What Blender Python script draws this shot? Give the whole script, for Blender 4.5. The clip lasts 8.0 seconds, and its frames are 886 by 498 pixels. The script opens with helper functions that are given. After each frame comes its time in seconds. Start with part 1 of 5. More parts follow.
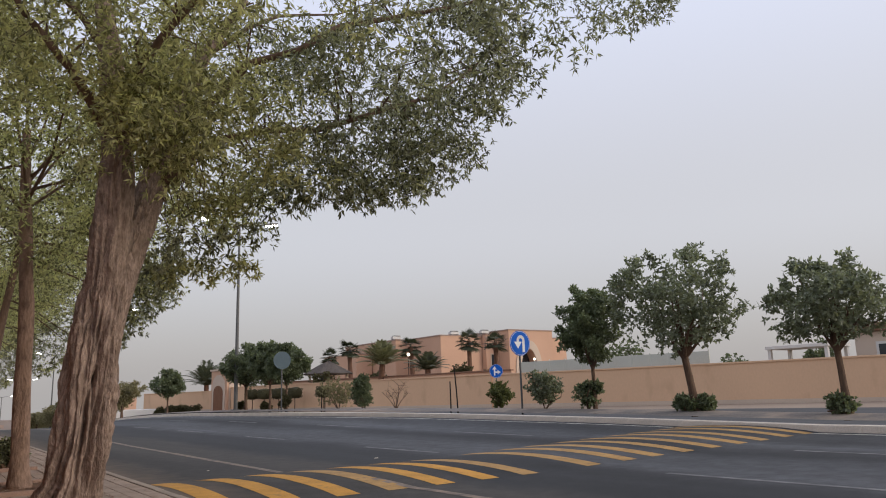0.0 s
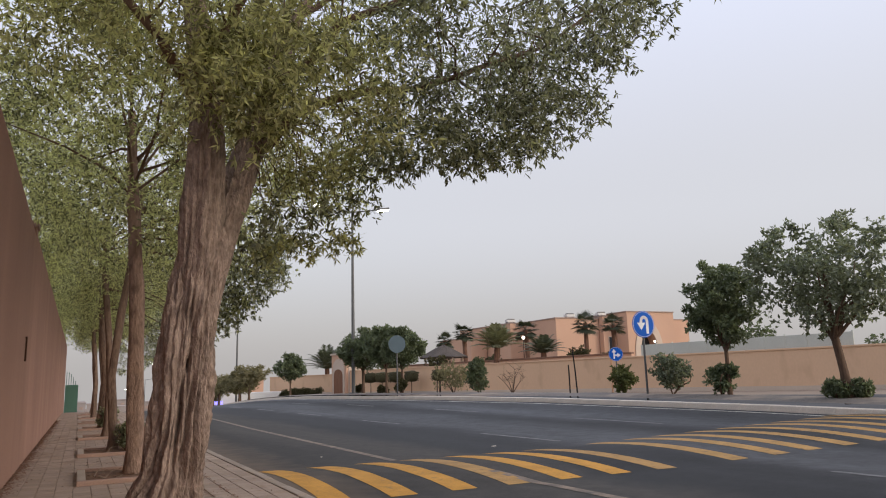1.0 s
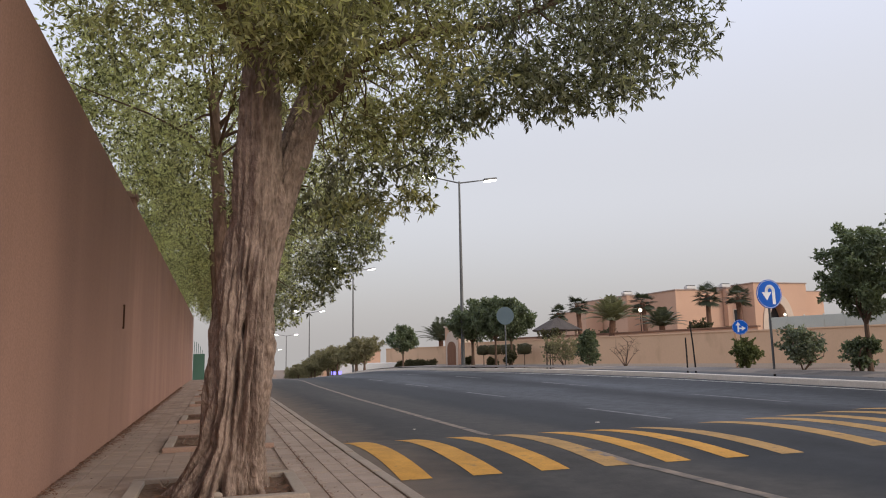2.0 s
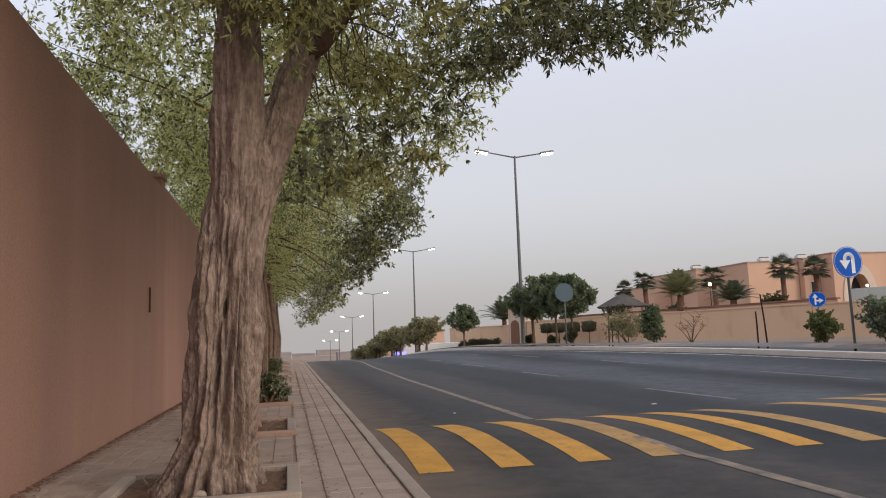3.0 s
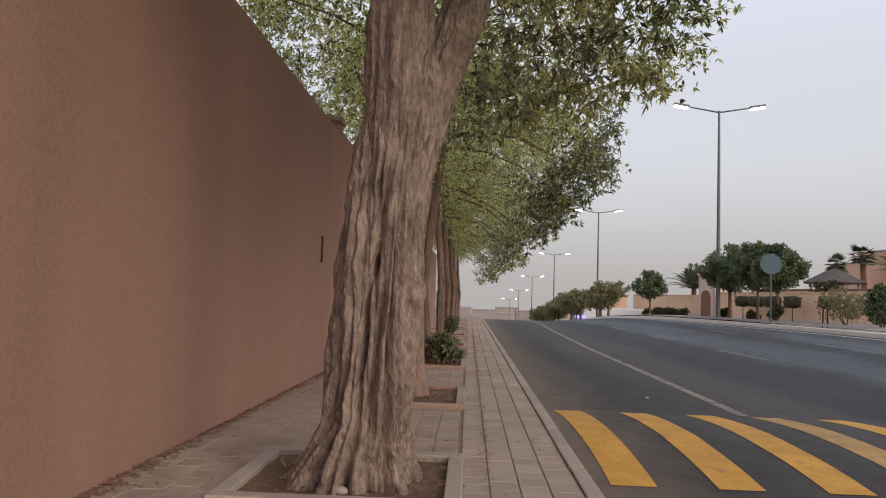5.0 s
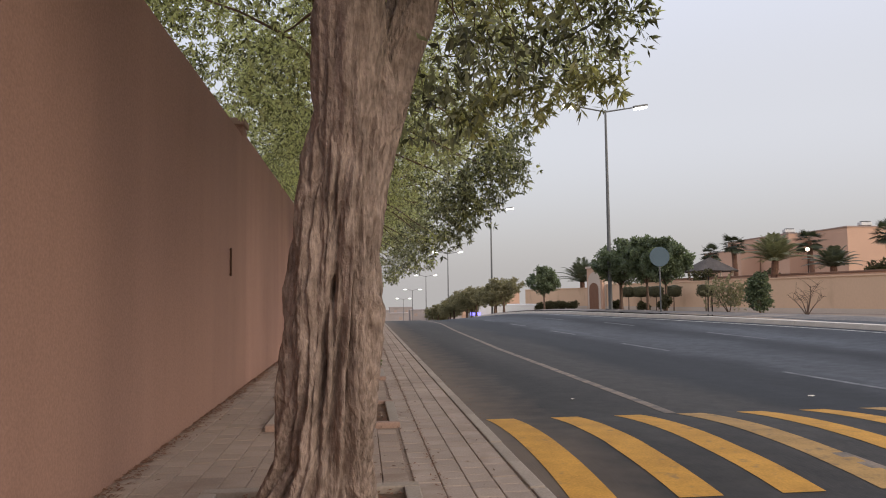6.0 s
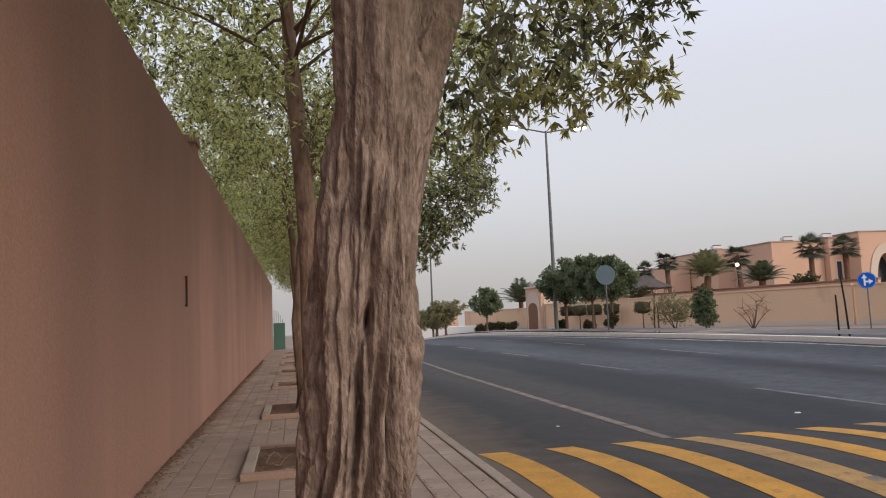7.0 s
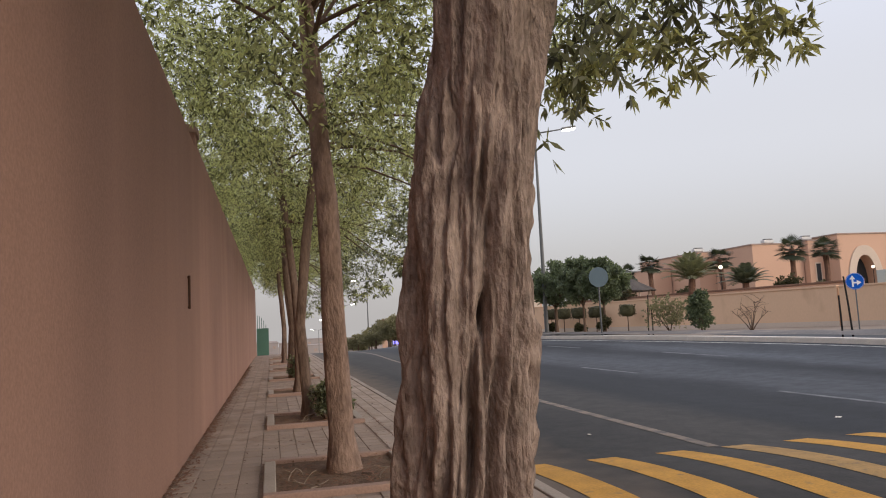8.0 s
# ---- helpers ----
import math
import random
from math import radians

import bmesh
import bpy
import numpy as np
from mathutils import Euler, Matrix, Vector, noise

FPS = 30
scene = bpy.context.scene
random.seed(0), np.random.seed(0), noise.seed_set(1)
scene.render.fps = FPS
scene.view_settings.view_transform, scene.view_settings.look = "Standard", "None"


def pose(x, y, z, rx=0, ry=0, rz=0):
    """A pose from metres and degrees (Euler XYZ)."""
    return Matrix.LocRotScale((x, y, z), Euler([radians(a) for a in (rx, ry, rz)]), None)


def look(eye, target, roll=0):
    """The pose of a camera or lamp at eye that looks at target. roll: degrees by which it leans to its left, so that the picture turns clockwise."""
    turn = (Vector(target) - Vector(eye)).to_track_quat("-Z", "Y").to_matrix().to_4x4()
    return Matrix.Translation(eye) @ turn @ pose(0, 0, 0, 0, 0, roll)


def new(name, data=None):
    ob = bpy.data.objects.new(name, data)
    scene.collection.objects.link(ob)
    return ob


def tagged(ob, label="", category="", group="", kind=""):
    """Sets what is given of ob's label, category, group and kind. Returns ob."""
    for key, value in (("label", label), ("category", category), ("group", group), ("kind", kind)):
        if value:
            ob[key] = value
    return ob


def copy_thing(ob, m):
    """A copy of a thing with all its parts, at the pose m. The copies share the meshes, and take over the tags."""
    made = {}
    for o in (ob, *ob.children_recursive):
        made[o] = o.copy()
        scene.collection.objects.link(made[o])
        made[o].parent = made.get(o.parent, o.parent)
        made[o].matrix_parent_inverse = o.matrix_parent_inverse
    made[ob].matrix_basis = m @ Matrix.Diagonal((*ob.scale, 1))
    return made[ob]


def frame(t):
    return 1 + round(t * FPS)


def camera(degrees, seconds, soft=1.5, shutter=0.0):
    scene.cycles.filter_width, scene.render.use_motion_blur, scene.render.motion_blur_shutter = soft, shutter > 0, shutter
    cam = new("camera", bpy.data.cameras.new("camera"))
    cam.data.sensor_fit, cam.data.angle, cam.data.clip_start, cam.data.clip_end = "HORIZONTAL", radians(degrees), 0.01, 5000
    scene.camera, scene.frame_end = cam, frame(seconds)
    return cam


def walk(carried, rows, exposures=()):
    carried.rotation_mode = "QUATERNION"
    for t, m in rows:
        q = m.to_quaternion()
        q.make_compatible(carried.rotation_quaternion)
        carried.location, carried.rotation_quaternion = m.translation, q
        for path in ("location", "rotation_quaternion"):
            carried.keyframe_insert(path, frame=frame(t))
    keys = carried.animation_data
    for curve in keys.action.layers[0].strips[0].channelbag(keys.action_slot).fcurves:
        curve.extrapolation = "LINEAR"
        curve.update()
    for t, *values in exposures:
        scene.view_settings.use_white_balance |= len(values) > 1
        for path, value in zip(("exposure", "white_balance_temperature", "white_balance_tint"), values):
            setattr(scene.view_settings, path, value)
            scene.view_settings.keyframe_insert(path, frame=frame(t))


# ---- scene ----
cam = camera(62.3, 8.0, soft=1.05)
PATH = [
    (0, (-3.057, -9.882, 1.397), (-1.926, -8.279, 1.784), -1.8),
    (0.5, (-2.776, -9.412, 1.433), (-1.755, -7.735, 1.814), -2.0),
    (1, (-2.53, -8.955, 1.426), (-1.658, -7.19, 1.779), -1.7),
    (1.5, (-2.176, -8.611, 1.407), (-1.479, -6.767, 1.746), -1.5),
    (2, (-1.817, -8.308, 1.381), (-1.232, -6.417, 1.67), -1.1),
    (2.2, (-1.680, -8.144, 1.383), (-1.135, -6.240, 1.660), -1.3),
    (3.3, (-0.870, -7.298, 1.364), (-0.472, -5.352, 1.598), -2.1),
    (3.5, (-0.753, -7.135, 1.384), (-0.368, -5.187, 1.621), -2.0),
    (4, (-0.569, -6.779, 1.375), (-0.46, -4.797, 1.612), 0.1),
    (4.5, (-0.735, -6.321, 1.324), (-0.829, -4.331, 1.5), 1.4),
    (4.7, (-0.850, -6.175, 1.378), (-0.953, -4.183, 1.525), 1.9),
    (5.8, (-1.268, -5.768, 1.579), (-1.123, -3.777, 1.699), -0.3),
    (6, (-1.414, -5.65, 1.596), (-1.192, -3.666, 1.729), -0.7),
    (6.5, (-1.732, -5.313, 1.612), (-1.374, -3.352, 1.774), -2.0),
    (7, (-1.931, -4.886, 1.643), (-1.53, -2.936, 1.834), -2.4),
    (7.5, (-2.202, -4.462, 1.638), (-1.76, -2.522, 1.837), -3.1),
    (8, (-2.384, -4.039, 1.63), (-1.924, -2.102, 1.831), -2.8),
]
walk(cam, [(t, look(eye, target, roll)) for t, eye, target, roll in PATH],
     exposures=[(0.0, -0.10), (1.0, 0.02), (4.5, 0.03), (8.0, 0.09)])

# ---- light: dusk under a hazy, clouded sky ----
world = bpy.data.worlds.new("dusk_sky")
scene.world = world
world.use_nodes = True
wn, wl = world.node_tree.nodes, world.node_tree.links
wn.clear()
w_out = wn.new("ShaderNodeOutputWorld")
sky_tex = wn.new("ShaderNodeTexSky")
sky_tex.sky_type, sky_tex.sun_disc = "NISHITA", False
sky_tex.sun_elevation, sky_tex.sun_rotation = radians(20), radians(140)
sky_tex.dust_density = 6.0
bg_air = wn.new("ShaderNodeBackground")
bg_air.inputs["Strength"].default_value = 0.04
wl.new(sky_tex.outputs["Color"], bg_air.inputs["Color"])
w_co = wn.new("ShaderNodeTexCoord")
w_sep = wn.new("ShaderNodeSeparateXYZ")
wl.new(w_co.outputs["Generated"], w_sep.inputs["Vector"])
w_ramp = wn.new("ShaderNodeValToRGB")
w_ramp.color_ramp.interpolation = "EASE"
w_ramp.color_ramp.elements[0].position = 0.0
w_ramp.color_ramp.elements[0].color = (0.425, 0.405, 0.40, 1)
w_ramp.color_ramp.elements[1].position = 0.62
w_ramp.color_ramp.elements[1].color = (0.74, 0.78, 0.95, 1)
w_mid = w_ramp.color_ramp.elements.new(0.22)
w_mid.color = (0.58, 0.575, 0.61, 1)
wl.new(w_sep.outputs["Z"], w_ramp.inputs["Fac"])
bg_cloud = wn.new("ShaderNodeBackground")
bg_cloud.inputs["Strength"].default_value = 1.06
wl.new(w_ramp.outputs["Color"], bg_cloud.inputs["Color"])
w_add = wn.new("ShaderNodeAddShader")
wl.new(bg_air.outputs[0], w_add.inputs[0])
wl.new(bg_cloud.outputs[0], w_add.inputs[1])
wl.new(w_add.outputs[0], w_out.inputs["Surface"])

# added fill to brighten wall and trunks under the crowns; dusk has no sun
sun_data = bpy.data.lights.new("dusk_fill", "SUN")
sun_data.energy, sun_data.angle, sun_data.color = 1.1, radians(40), (1.0, 0.94, 0.88)
sun = new("dusk_fill", sun_data)
sun.matrix_world = look((30, -36, 17), (0, 0, 0))


# ---- materials ----
def surface(name, base, rough=0.85, vary=0.25, fine=40.0, broad=1.2, bump=0.3, spec=0.3, metal=0.0, stretch=(1, 1, 1),
            second=None, amount=0.0, piece=0.0, leafy=0.0, distance=0.01, even_grain=False):
    """A worn surface: grain and broad stains over a base colour, with fine relief."""
    m = bpy.data.materials.new(name)
    m.use_nodes = True
    n, l = m.node_tree.nodes, m.node_tree.links
    b = n["Principled BSDF"]
    b.inputs["Roughness"].default_value, b.inputs["Metallic"].default_value = rough, metal
    b.inputs["Specular IOR Level"].default_value = spec
    co = n.new("ShaderNodeTexCoord")
    mp = n.new("ShaderNodeMapping")
    mp.inputs["Scale"].default_value = stretch
    l.new(co.outputs["Object"], mp.inputs["Vector"])
    t1, t2 = n.new("ShaderNodeTexNoise"), n.new("ShaderNodeTexNoise")
    for t, s, d in ((t1, fine, 6), (t2, broad, 4)):
        t.inputs["Scale"].default_value, t.inputs["Detail"].default_value = s, d
        l.new(co.outputs["Object"] if even_grain and t is t1 else mp.outputs[0], t.inputs["Vector"])
    mix = n.new("ShaderNodeMath")
    mix.operation = "ADD"
    l.new(t1.outputs["Fac"], mix.inputs[0])
    l.new(t2.outputs["Fac"], mix.inputs[1])
    src = mix.outputs[0]
    if piece:
        inf = n.new("ShaderNodeObjectInfo")
        geo = n.new("ShaderNodeNewGeometry")
        both = n.new("ShaderNodeMath")
        both.operation = "ADD"
        l.new(inf.outputs["Random"], both.inputs[0])
        l.new(geo.outputs["Random Per Island"], both.inputs[1])
        fr = n.new("ShaderNodeMath")
        fr.operation = "FRACT"
        l.new(both.outputs[0], fr.inputs[0])
        sc = n.new("ShaderNodeMath")
        sc.operation = "MULTIPLY_ADD"
        sc.inputs[1].default_value, sc.inputs[2].default_value = piece, -piece / 2
        l.new(fr.outputs[0], sc.inputs[0])
        ad = n.new("ShaderNodeMath")
        ad.operation = "ADD"
        l.new(src, ad.inputs[0])
        l.new(sc.outputs[0], ad.inputs[1])
        src = ad.outputs[0]
    rng = n.new("ShaderNodeMapRange")
    rng.inputs["From Min"].default_value, rng.inputs["From Max"].default_value = 0.6, 1.4
    l.new(src, rng.inputs["Value"])
    cr = n.new("ShaderNodeValToRGB")
    lo = [max(0.0, c * (1 - vary)) for c in base]
    hi = [min(1.0, c * (1 + vary)) for c in base]
    cr.color_ramp.elements[0].color, cr.color_ramp.elements[1].color = (*lo, 1), (*hi, 1)
    l.new(rng.outputs[0], cr.inputs["Fac"])
    col = cr.outputs["Color"]
    if second:
        t3 = n.new("ShaderNodeTexNoise")
        t3.inputs["Scale"].default_value, t3.inputs["Detail"].default_value = broad * 2.3, 5
        l.new(mp.outputs[0], t3.inputs["Vector"])
        r3 = n.new("ShaderNodeMapRange")
        r3.inputs["From Min"].default_value, r3.inputs["From Max"].default_value = 0.62 - amount * 0.3, 0.72
        l.new(t3.outputs["Fac"], r3.inputs["Value"])
        mx = n.new("ShaderNodeMix")
        mx.data_type = "RGBA"
        l.new(r3.outputs[0], mx.inputs["Factor"])
        l.new(col, mx.inputs["A"])
        mx.inputs["B"].default_value = (*second, 1)
        col = mx.outputs["Result"]
    l.new(col, b.inputs["Base Color"])
    if bump:
        bp = n.new("ShaderNodeBump")
        bp.inputs["Strength"].default_value, bp.inputs["Distance"].default_value = bump, distance
        l.new(t1.outputs["Fac"], bp.inputs["Height"])
        l.new(bp.outputs[0], b.inputs["Normal"])
    if leafy:
        tr = n.new("ShaderNodeBsdfTranslucent")
        tint = n.new("ShaderNodeMix")
        tint.data_type = "RGBA"
        tint.blend_type = "MULTIPLY"
        tint.inputs["Factor"].default_value = 1.0
        l.new(col, tint.inputs["A"])
        tint.inputs["B"].default_value = (2.2, 2.2, 1.4, 1)
        l.new(tint.outputs["Result"], tr.inputs["Color"])
        ms = n.new("ShaderNodeMixShader")
        ms.inputs["Fac"].default_value = leafy
        l.new(b.outputs[0], ms.inputs[1])
        l.new(tr.outputs[0], ms.inputs[2])
        l.new(ms.outputs[0], n["Material Output"].inputs["Surface"])
    return m


def glow(name, colour, strength):
    m = bpy.data.materials.new(name)
    m.use_nodes = True
    b = m.node_tree.nodes["Principled BSDF"]
    b.inputs["Base Color"].default_value = (*colour, 1)
    b.inputs["Emission Color"].default_value = (*colour, 1)
    b.inputs["Emission Strength"].default_value = strength
    return m


STUCCO = surface("salmon_stucco", (0.276, 0.160, 0.118), 0.9, 0.24, 45, 0.9, 0.45, 0.15, stretch=(1, 1, 0.16), distance=0.004, even_grain=True)
STUCCO.node_tree.nodes["Principled BSDF"].inputs["Sheen Weight"].default_value = 0.12
STUCCO.node_tree.nodes["Principled BSDF"].inputs["Sheen Tint"].default_value = (1.0, 0.62, 0.48, 1)
# same stucco for the far run, its brighter light put into the colour
STUCCO_LIT = surface("lit_salmon_stucco", (0.345, 0.200, 0.150), 0.9, 0.26, 45, 0.9, 0.45, 0.15, stretch=(1, 1, 0.16), distance=0.004, even_grain=True)
STUCCO_FAR = surface("peach_stucco", (0.56, 0.355, 0.25), 0.9, 0.10, 12, 0.15, 0.2, 0.15, distance=0.004)
GARDEN_STUCCO = surface("sandy_peach_stucco", (0.66, 0.44, 0.285), 0.9, 0.06, 8, 0.25, 0.05, 0.15, stretch=(1, 1, 0.5), second=(0.58, 0.38, 0.245), amount=0.1)
STUCCO_PALE = surface("pale_stucco", (0.56, 0.45, 0.36), 0.9, 0.10, 12, 0.3, 0.2, 0.15)
ASPHALT = surface("asphalt", (0.042, 0.041, 0.041), 0.76, 0.55, 70, 0.42, 0.6, 0.33, stretch=(1, 0.10, 1),
                  second=(0.066, 0.066, 0.067), amount=0.7, distance=0.004)


def road_asphalt():
    """Asphalt banded along the wheel tracks, sky sheen coloured into far bands, dusty beside the kerb."""
    m = ASPHALT.copy()
    m.name = "worn_road_asphalt"
    n, l = m.node_tree.nodes, m.node_tree.links
    b = n["Principled BSDF"]
    col = b.inputs["Base Color"].links[0].from_socket
    co = n.new("ShaderNodeTexCoord")
    wob = n.new("ShaderNodeTexNoise")
    wob.inputs["Scale"].default_value, wob.inputs["Detail"].default_value = 0.35, 5
    l.new(co.outputs["Object"], wob.inputs["Vector"])
    sep = n.new("ShaderNodeSeparateXYZ")
    l.new(co.outputs["Object"], sep.inputs[0])
    sh = n.new("ShaderNodeMath")
    sh.operation = "MULTIPLY_ADD"
    sh.inputs[1].default_value = 1.6
    l.new(wob.outputs["Fac"], sh.inputs[0])
    l.new(sep.outputs["X"], sh.inputs[2])
    sc = n.new("ShaderNodeMath")
    sc.operation = "MULTIPLY"
    sc.inputs[1].default_value = 1 / 17
    l.new(sh.outputs[0], sc.inputs[0])
    cr = n.new("ShaderNodeValToRGB")
    cr.color_ramp.interpolation = "EASE"
    bands = ((0.0, 0.74), (1.9, 0.56), (3.4, 0.80), (4.7, 0.76), (5.7, 0.32), (7.2, 0.38), (8.4, 1.50), (9.8, 1.05), (10.9, 0.42), (12.2, 1.45), (13.7, 0.7), (16.0, 1.0))
    el = cr.color_ramp.elements
    el[0].position, el[1].position = 0.0, 1.0
    el[0].color, el[1].color = (0.42, 0.4, 0.36, 1), (0.5, 0.5, 0.52, 1)
    # beyond x = 5 the bands are tinted blue, a painted sky sheen
    for x, v in bands[1:]:
        e = el.new(x / 17)
        e.color = (v / 2 * (1.16 if x < 5 else 0.97), v / 2, v / 2 * (0.82 if x < 5 else 1.06), 1)
    l.new(sc.outputs[0], cr.inputs["Fac"])
    dbl = n.new("ShaderNodeVectorMath")
    dbl.operation = "SCALE"
    dbl.inputs["Scale"].default_value = 2.0
    l.new(cr.outputs["Color"], dbl.inputs[0])
    mul = n.new("ShaderNodeVectorMath")
    mul.operation = "MULTIPLY"
    l.new(col, mul.inputs[0])
    l.new(dbl.outputs[0], mul.inputs[1])
    blot = n.new("ShaderNodeTexNoise")
    blot.inputs["Scale"].default_value, blot.inputs["Detail"].default_value, blot.inputs["Roughness"].default_value = 3.0, 9, 0.72
    l.new(co.outputs["Object"], blot.inputs["Vector"])
    brg = n.new("ShaderNodeMapRange")
    brg.inputs["From Min"].default_value, brg.inputs["From Max"].default_value = 0.3, 0.7
    brg.inputs["To Min"].default_value, brg.inputs["To Max"].default_value = 0.55, 1.30
    l.new(blot.outputs["Fac"], brg.inputs["Value"])
    spot = n.new("ShaderNodeVectorMath")
    spot.operation = "SCALE"
    l.new(mul.outputs[0], spot.inputs[0])
    l.new(brg.outputs[0], spot.inputs["Scale"])
    mul = spot
    dust = n.new("ShaderNodeTexNoise")
    dust.inputs["Scale"].default_value, dust.inputs["Detail"].default_value = 2.2, 6
    l.new(co.outputs["Object"], dust.inputs["Vector"])
    dm = n.new("ShaderNodeMath")
    dm.operation = "MULTIPLY_ADD"
    dm.inputs[1].default_value = -1.3
    l.new(dust.outputs["Fac"], dm.inputs[0])
    l.new(sep.outputs["X"], dm.inputs[2])
    rg = n.new("ShaderNodeMapRange")
    rg.inputs["From Min"].default_value, rg.inputs["From Max"].default_value = -0.55, 0.60
    rg.inputs["To Min"].default_value, rg.inputs["To Max"].default_value = 0.85, 0.0
    l.new(dm.outputs[0], rg.inputs["Value"])
    mx = n.new("ShaderNodeMix")
    mx.data_type = "RGBA"
    l.new(rg.outputs[0], mx.inputs["Factor"])
    l.new(mul.outputs[0], mx.inputs["A"])
    mx.inputs["B"].default_value = (0.155, 0.110, 0.077, 1)
    l.new(mx.outputs["Result"], b.inputs["Base Color"])
    return m


ROAD_ASPHALT = road_asphalt()
YELLOW = surface("yellow_road_paint", (0.54, 0.272, 0.045), 0.75, 0.28, 45, 3.0, 0.3, 0.25, second=(0.34, 0.19, 0.06), amount=0.05, distance=0.003)
YELLOW_WORN = surface("worn_yellow_road_paint", (0.40, 0.235, 0.08), 0.75, 0.3, 45, 3.0, 0.3, 0.25, second=(0.22, 0.145, 0.075), amount=0.2, distance=0.003)
LINE = surface("worn_line_paint", (0.25, 0.19, 0.14), 0.75, 0.35, 50, 1.6, 0.2, 0.3, second=(0.10, 0.09, 0.08), amount=0.7)
EDGE_PAINT = surface("pale_edge_paint", (0.50, 0.47, 0.42), 0.75, 0.3, 50, 1.6, 0.2, 0.3, second=(0.14, 0.13, 0.12), amount=0.5)
WHITE_LINE = surface("white_line_paint", (0.19, 0.185, 0.18), 0.75, 0.3, 50, 1.6, 0.2, 0.3, second=(0.09, 0.09, 0.09), amount=0.8)
PAVER = surface("concrete_paver", (0.338, 0.254, 0.200), 0.88, 0.25, 60, 1.1, 0.4, 0.2, piece=0.3, second=(0.25, 0.175, 0.13), amount=0.6, distance=0.003)
PAVER_EDGE = surface("pale_concrete_paver", (0.365, 0.282, 0.227), 0.88, 0.25, 60, 1.1, 0.4, 0.2, piece=0.3, second=(0.30, 0.225, 0.175), amount=0.5, distance=0.003)
PAVER_RED = surface("reddish_paver", (0.40, 0.245, 0.19), 0.88, 0.22, 60, 1.1, 0.4, 0.2, piece=0.4, distance=0.003)
JOINT = surface("sandy_joint", (0.275, 0.202, 0.155), 0.95, 0.35, 30, 2.0, 0.4, 0.1)
KERB = surface("concrete_kerb", (0.35, 0.285, 0.23), 0.85, 0.2, 40, 1.5, 0.4, 0.2, piece=0.3)
KERB_RED = surface("reddish_kerb", (0.34, 0.225, 0.175), 0.85, 0.2, 40, 1.5, 0.4, 0.2, piece=0.3)
KERB_PALE = surface("painted_kerb", (0.74, 0.645, 0.54), 0.85, 0.2, 30, 1.0, 0.3, 0.2)
SOIL = surface("dry_soil", (0.17, 0.11, 0.075), 0.97, 0.4, 25, 3.0, 0.9, 0.1, distance=0.03)
SAND = surface("sandy_ground", (0.30, 0.235, 0.18), 0.95, 0.2, 15, 0.2, 0.4, 0.1)
# second tone: random dark streaks that stand in for shade in the furrows
BARK = surface("furrowed_bark", (0.278, 0.207, 0.166), 0.93, 0.50, 38, 6.0, 1.0, 0.15, stretch=(1, 1, 0.50), second=(0.150, 0.104, 0.080), amount=0.5, distance=0.03)
BARK_SLIM = surface("brown_bark", (0.275, 0.185, 0.140), 0.93, 0.36, 30, 5.0, 0.9, 0.15, stretch=(1, 1, 0.4), second=(0.15, 0.098, 0.074), amount=0.45, distance=0.03)
BARK_BROWN = surface("dark_brown_bark", (0.175, 0.118, 0.088), 0.93, 0.4, 28, 4.0, 0.8, 0.15, stretch=(1, 1, 0.35), second=(0.10, 0.066, 0.05), amount=0.4, distance=0.02)
BARK_DARK = surface("dark_bark", (0.13, 0.085, 0.06), 0.93, 0.4, 25, 3.0, 0.7, 0.15, stretch=(1, 1, 0.2), distance=0.02)


def fine_cracks(m):
    """Adds thin upright cracks to the bark: relief and a darker tone in them."""
    n, l = m.node_tree.nodes, m.node_tree.links
    b = n["Principled BSDF"]
    col = b.inputs["Base Color"].links[0].from_socket
    nrm = b.inputs["Normal"].links[0].from_socket
    co, mp, t = n.new("ShaderNodeTexCoord"), n.new("ShaderNodeMapping"), n.new("ShaderNodeTexNoise")
    mp.inputs["Scale"].default_value = (1, 1, 0.07)
    t.inputs["Scale"].default_value, t.inputs["Detail"].default_value, t.inputs["Distortion"].default_value = 75, 4, 0.4
    l.new(co.outputs["Object"], mp.inputs["Vector"])
    l.new(mp.outputs[0], t.inputs["Vector"])
    rg = n.new("ShaderNodeMapRange")
    rg.inputs["From Min"].default_value, rg.inputs["From Max"].default_value = 0.34, 0.52
    rg.inputs["To Min"].default_value, rg.inputs["To Max"].default_value = 0.80, 1.06
    l.new(t.outputs["Fac"], rg.inputs["Value"])
    sc = n.new("ShaderNodeVectorMath")
    sc.operation = "SCALE"
    l.new(col, sc.inputs[0])
    l.new(rg.outputs[0], sc.inputs["Scale"])
    l.new(sc.outputs[0], b.inputs["Base Color"])
    bp = n.new("ShaderNodeBump")
    bp.inputs["Strength"].default_value, bp.inputs["Distance"].default_value = 0.6, 0.008
    l.new(rg.outputs[0], bp.inputs["Height"])
    l.new(nrm, bp.inputs["Normal"])
    l.new(bp.outputs[0], b.inputs["Normal"])


fine_cracks(BARK)
LEAF = surface("olive_green_leaf", (0.250, 0.254, 0.142), 0.55, 0.75, 9, 0.8, 0.0, 0.35, piece=1.0, leafy=0.5)
# near crown's dark and bright tones: backlight and light are in the colours
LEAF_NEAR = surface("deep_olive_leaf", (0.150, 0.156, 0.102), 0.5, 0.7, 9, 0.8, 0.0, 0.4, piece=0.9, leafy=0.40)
LEAF_LIT = surface("lit_yellow_olive_leaf", (0.245, 0.240, 0.132), 0.55, 0.65, 9, 0.8, 0.0, 0.35, piece=0.8, leafy=0.52)
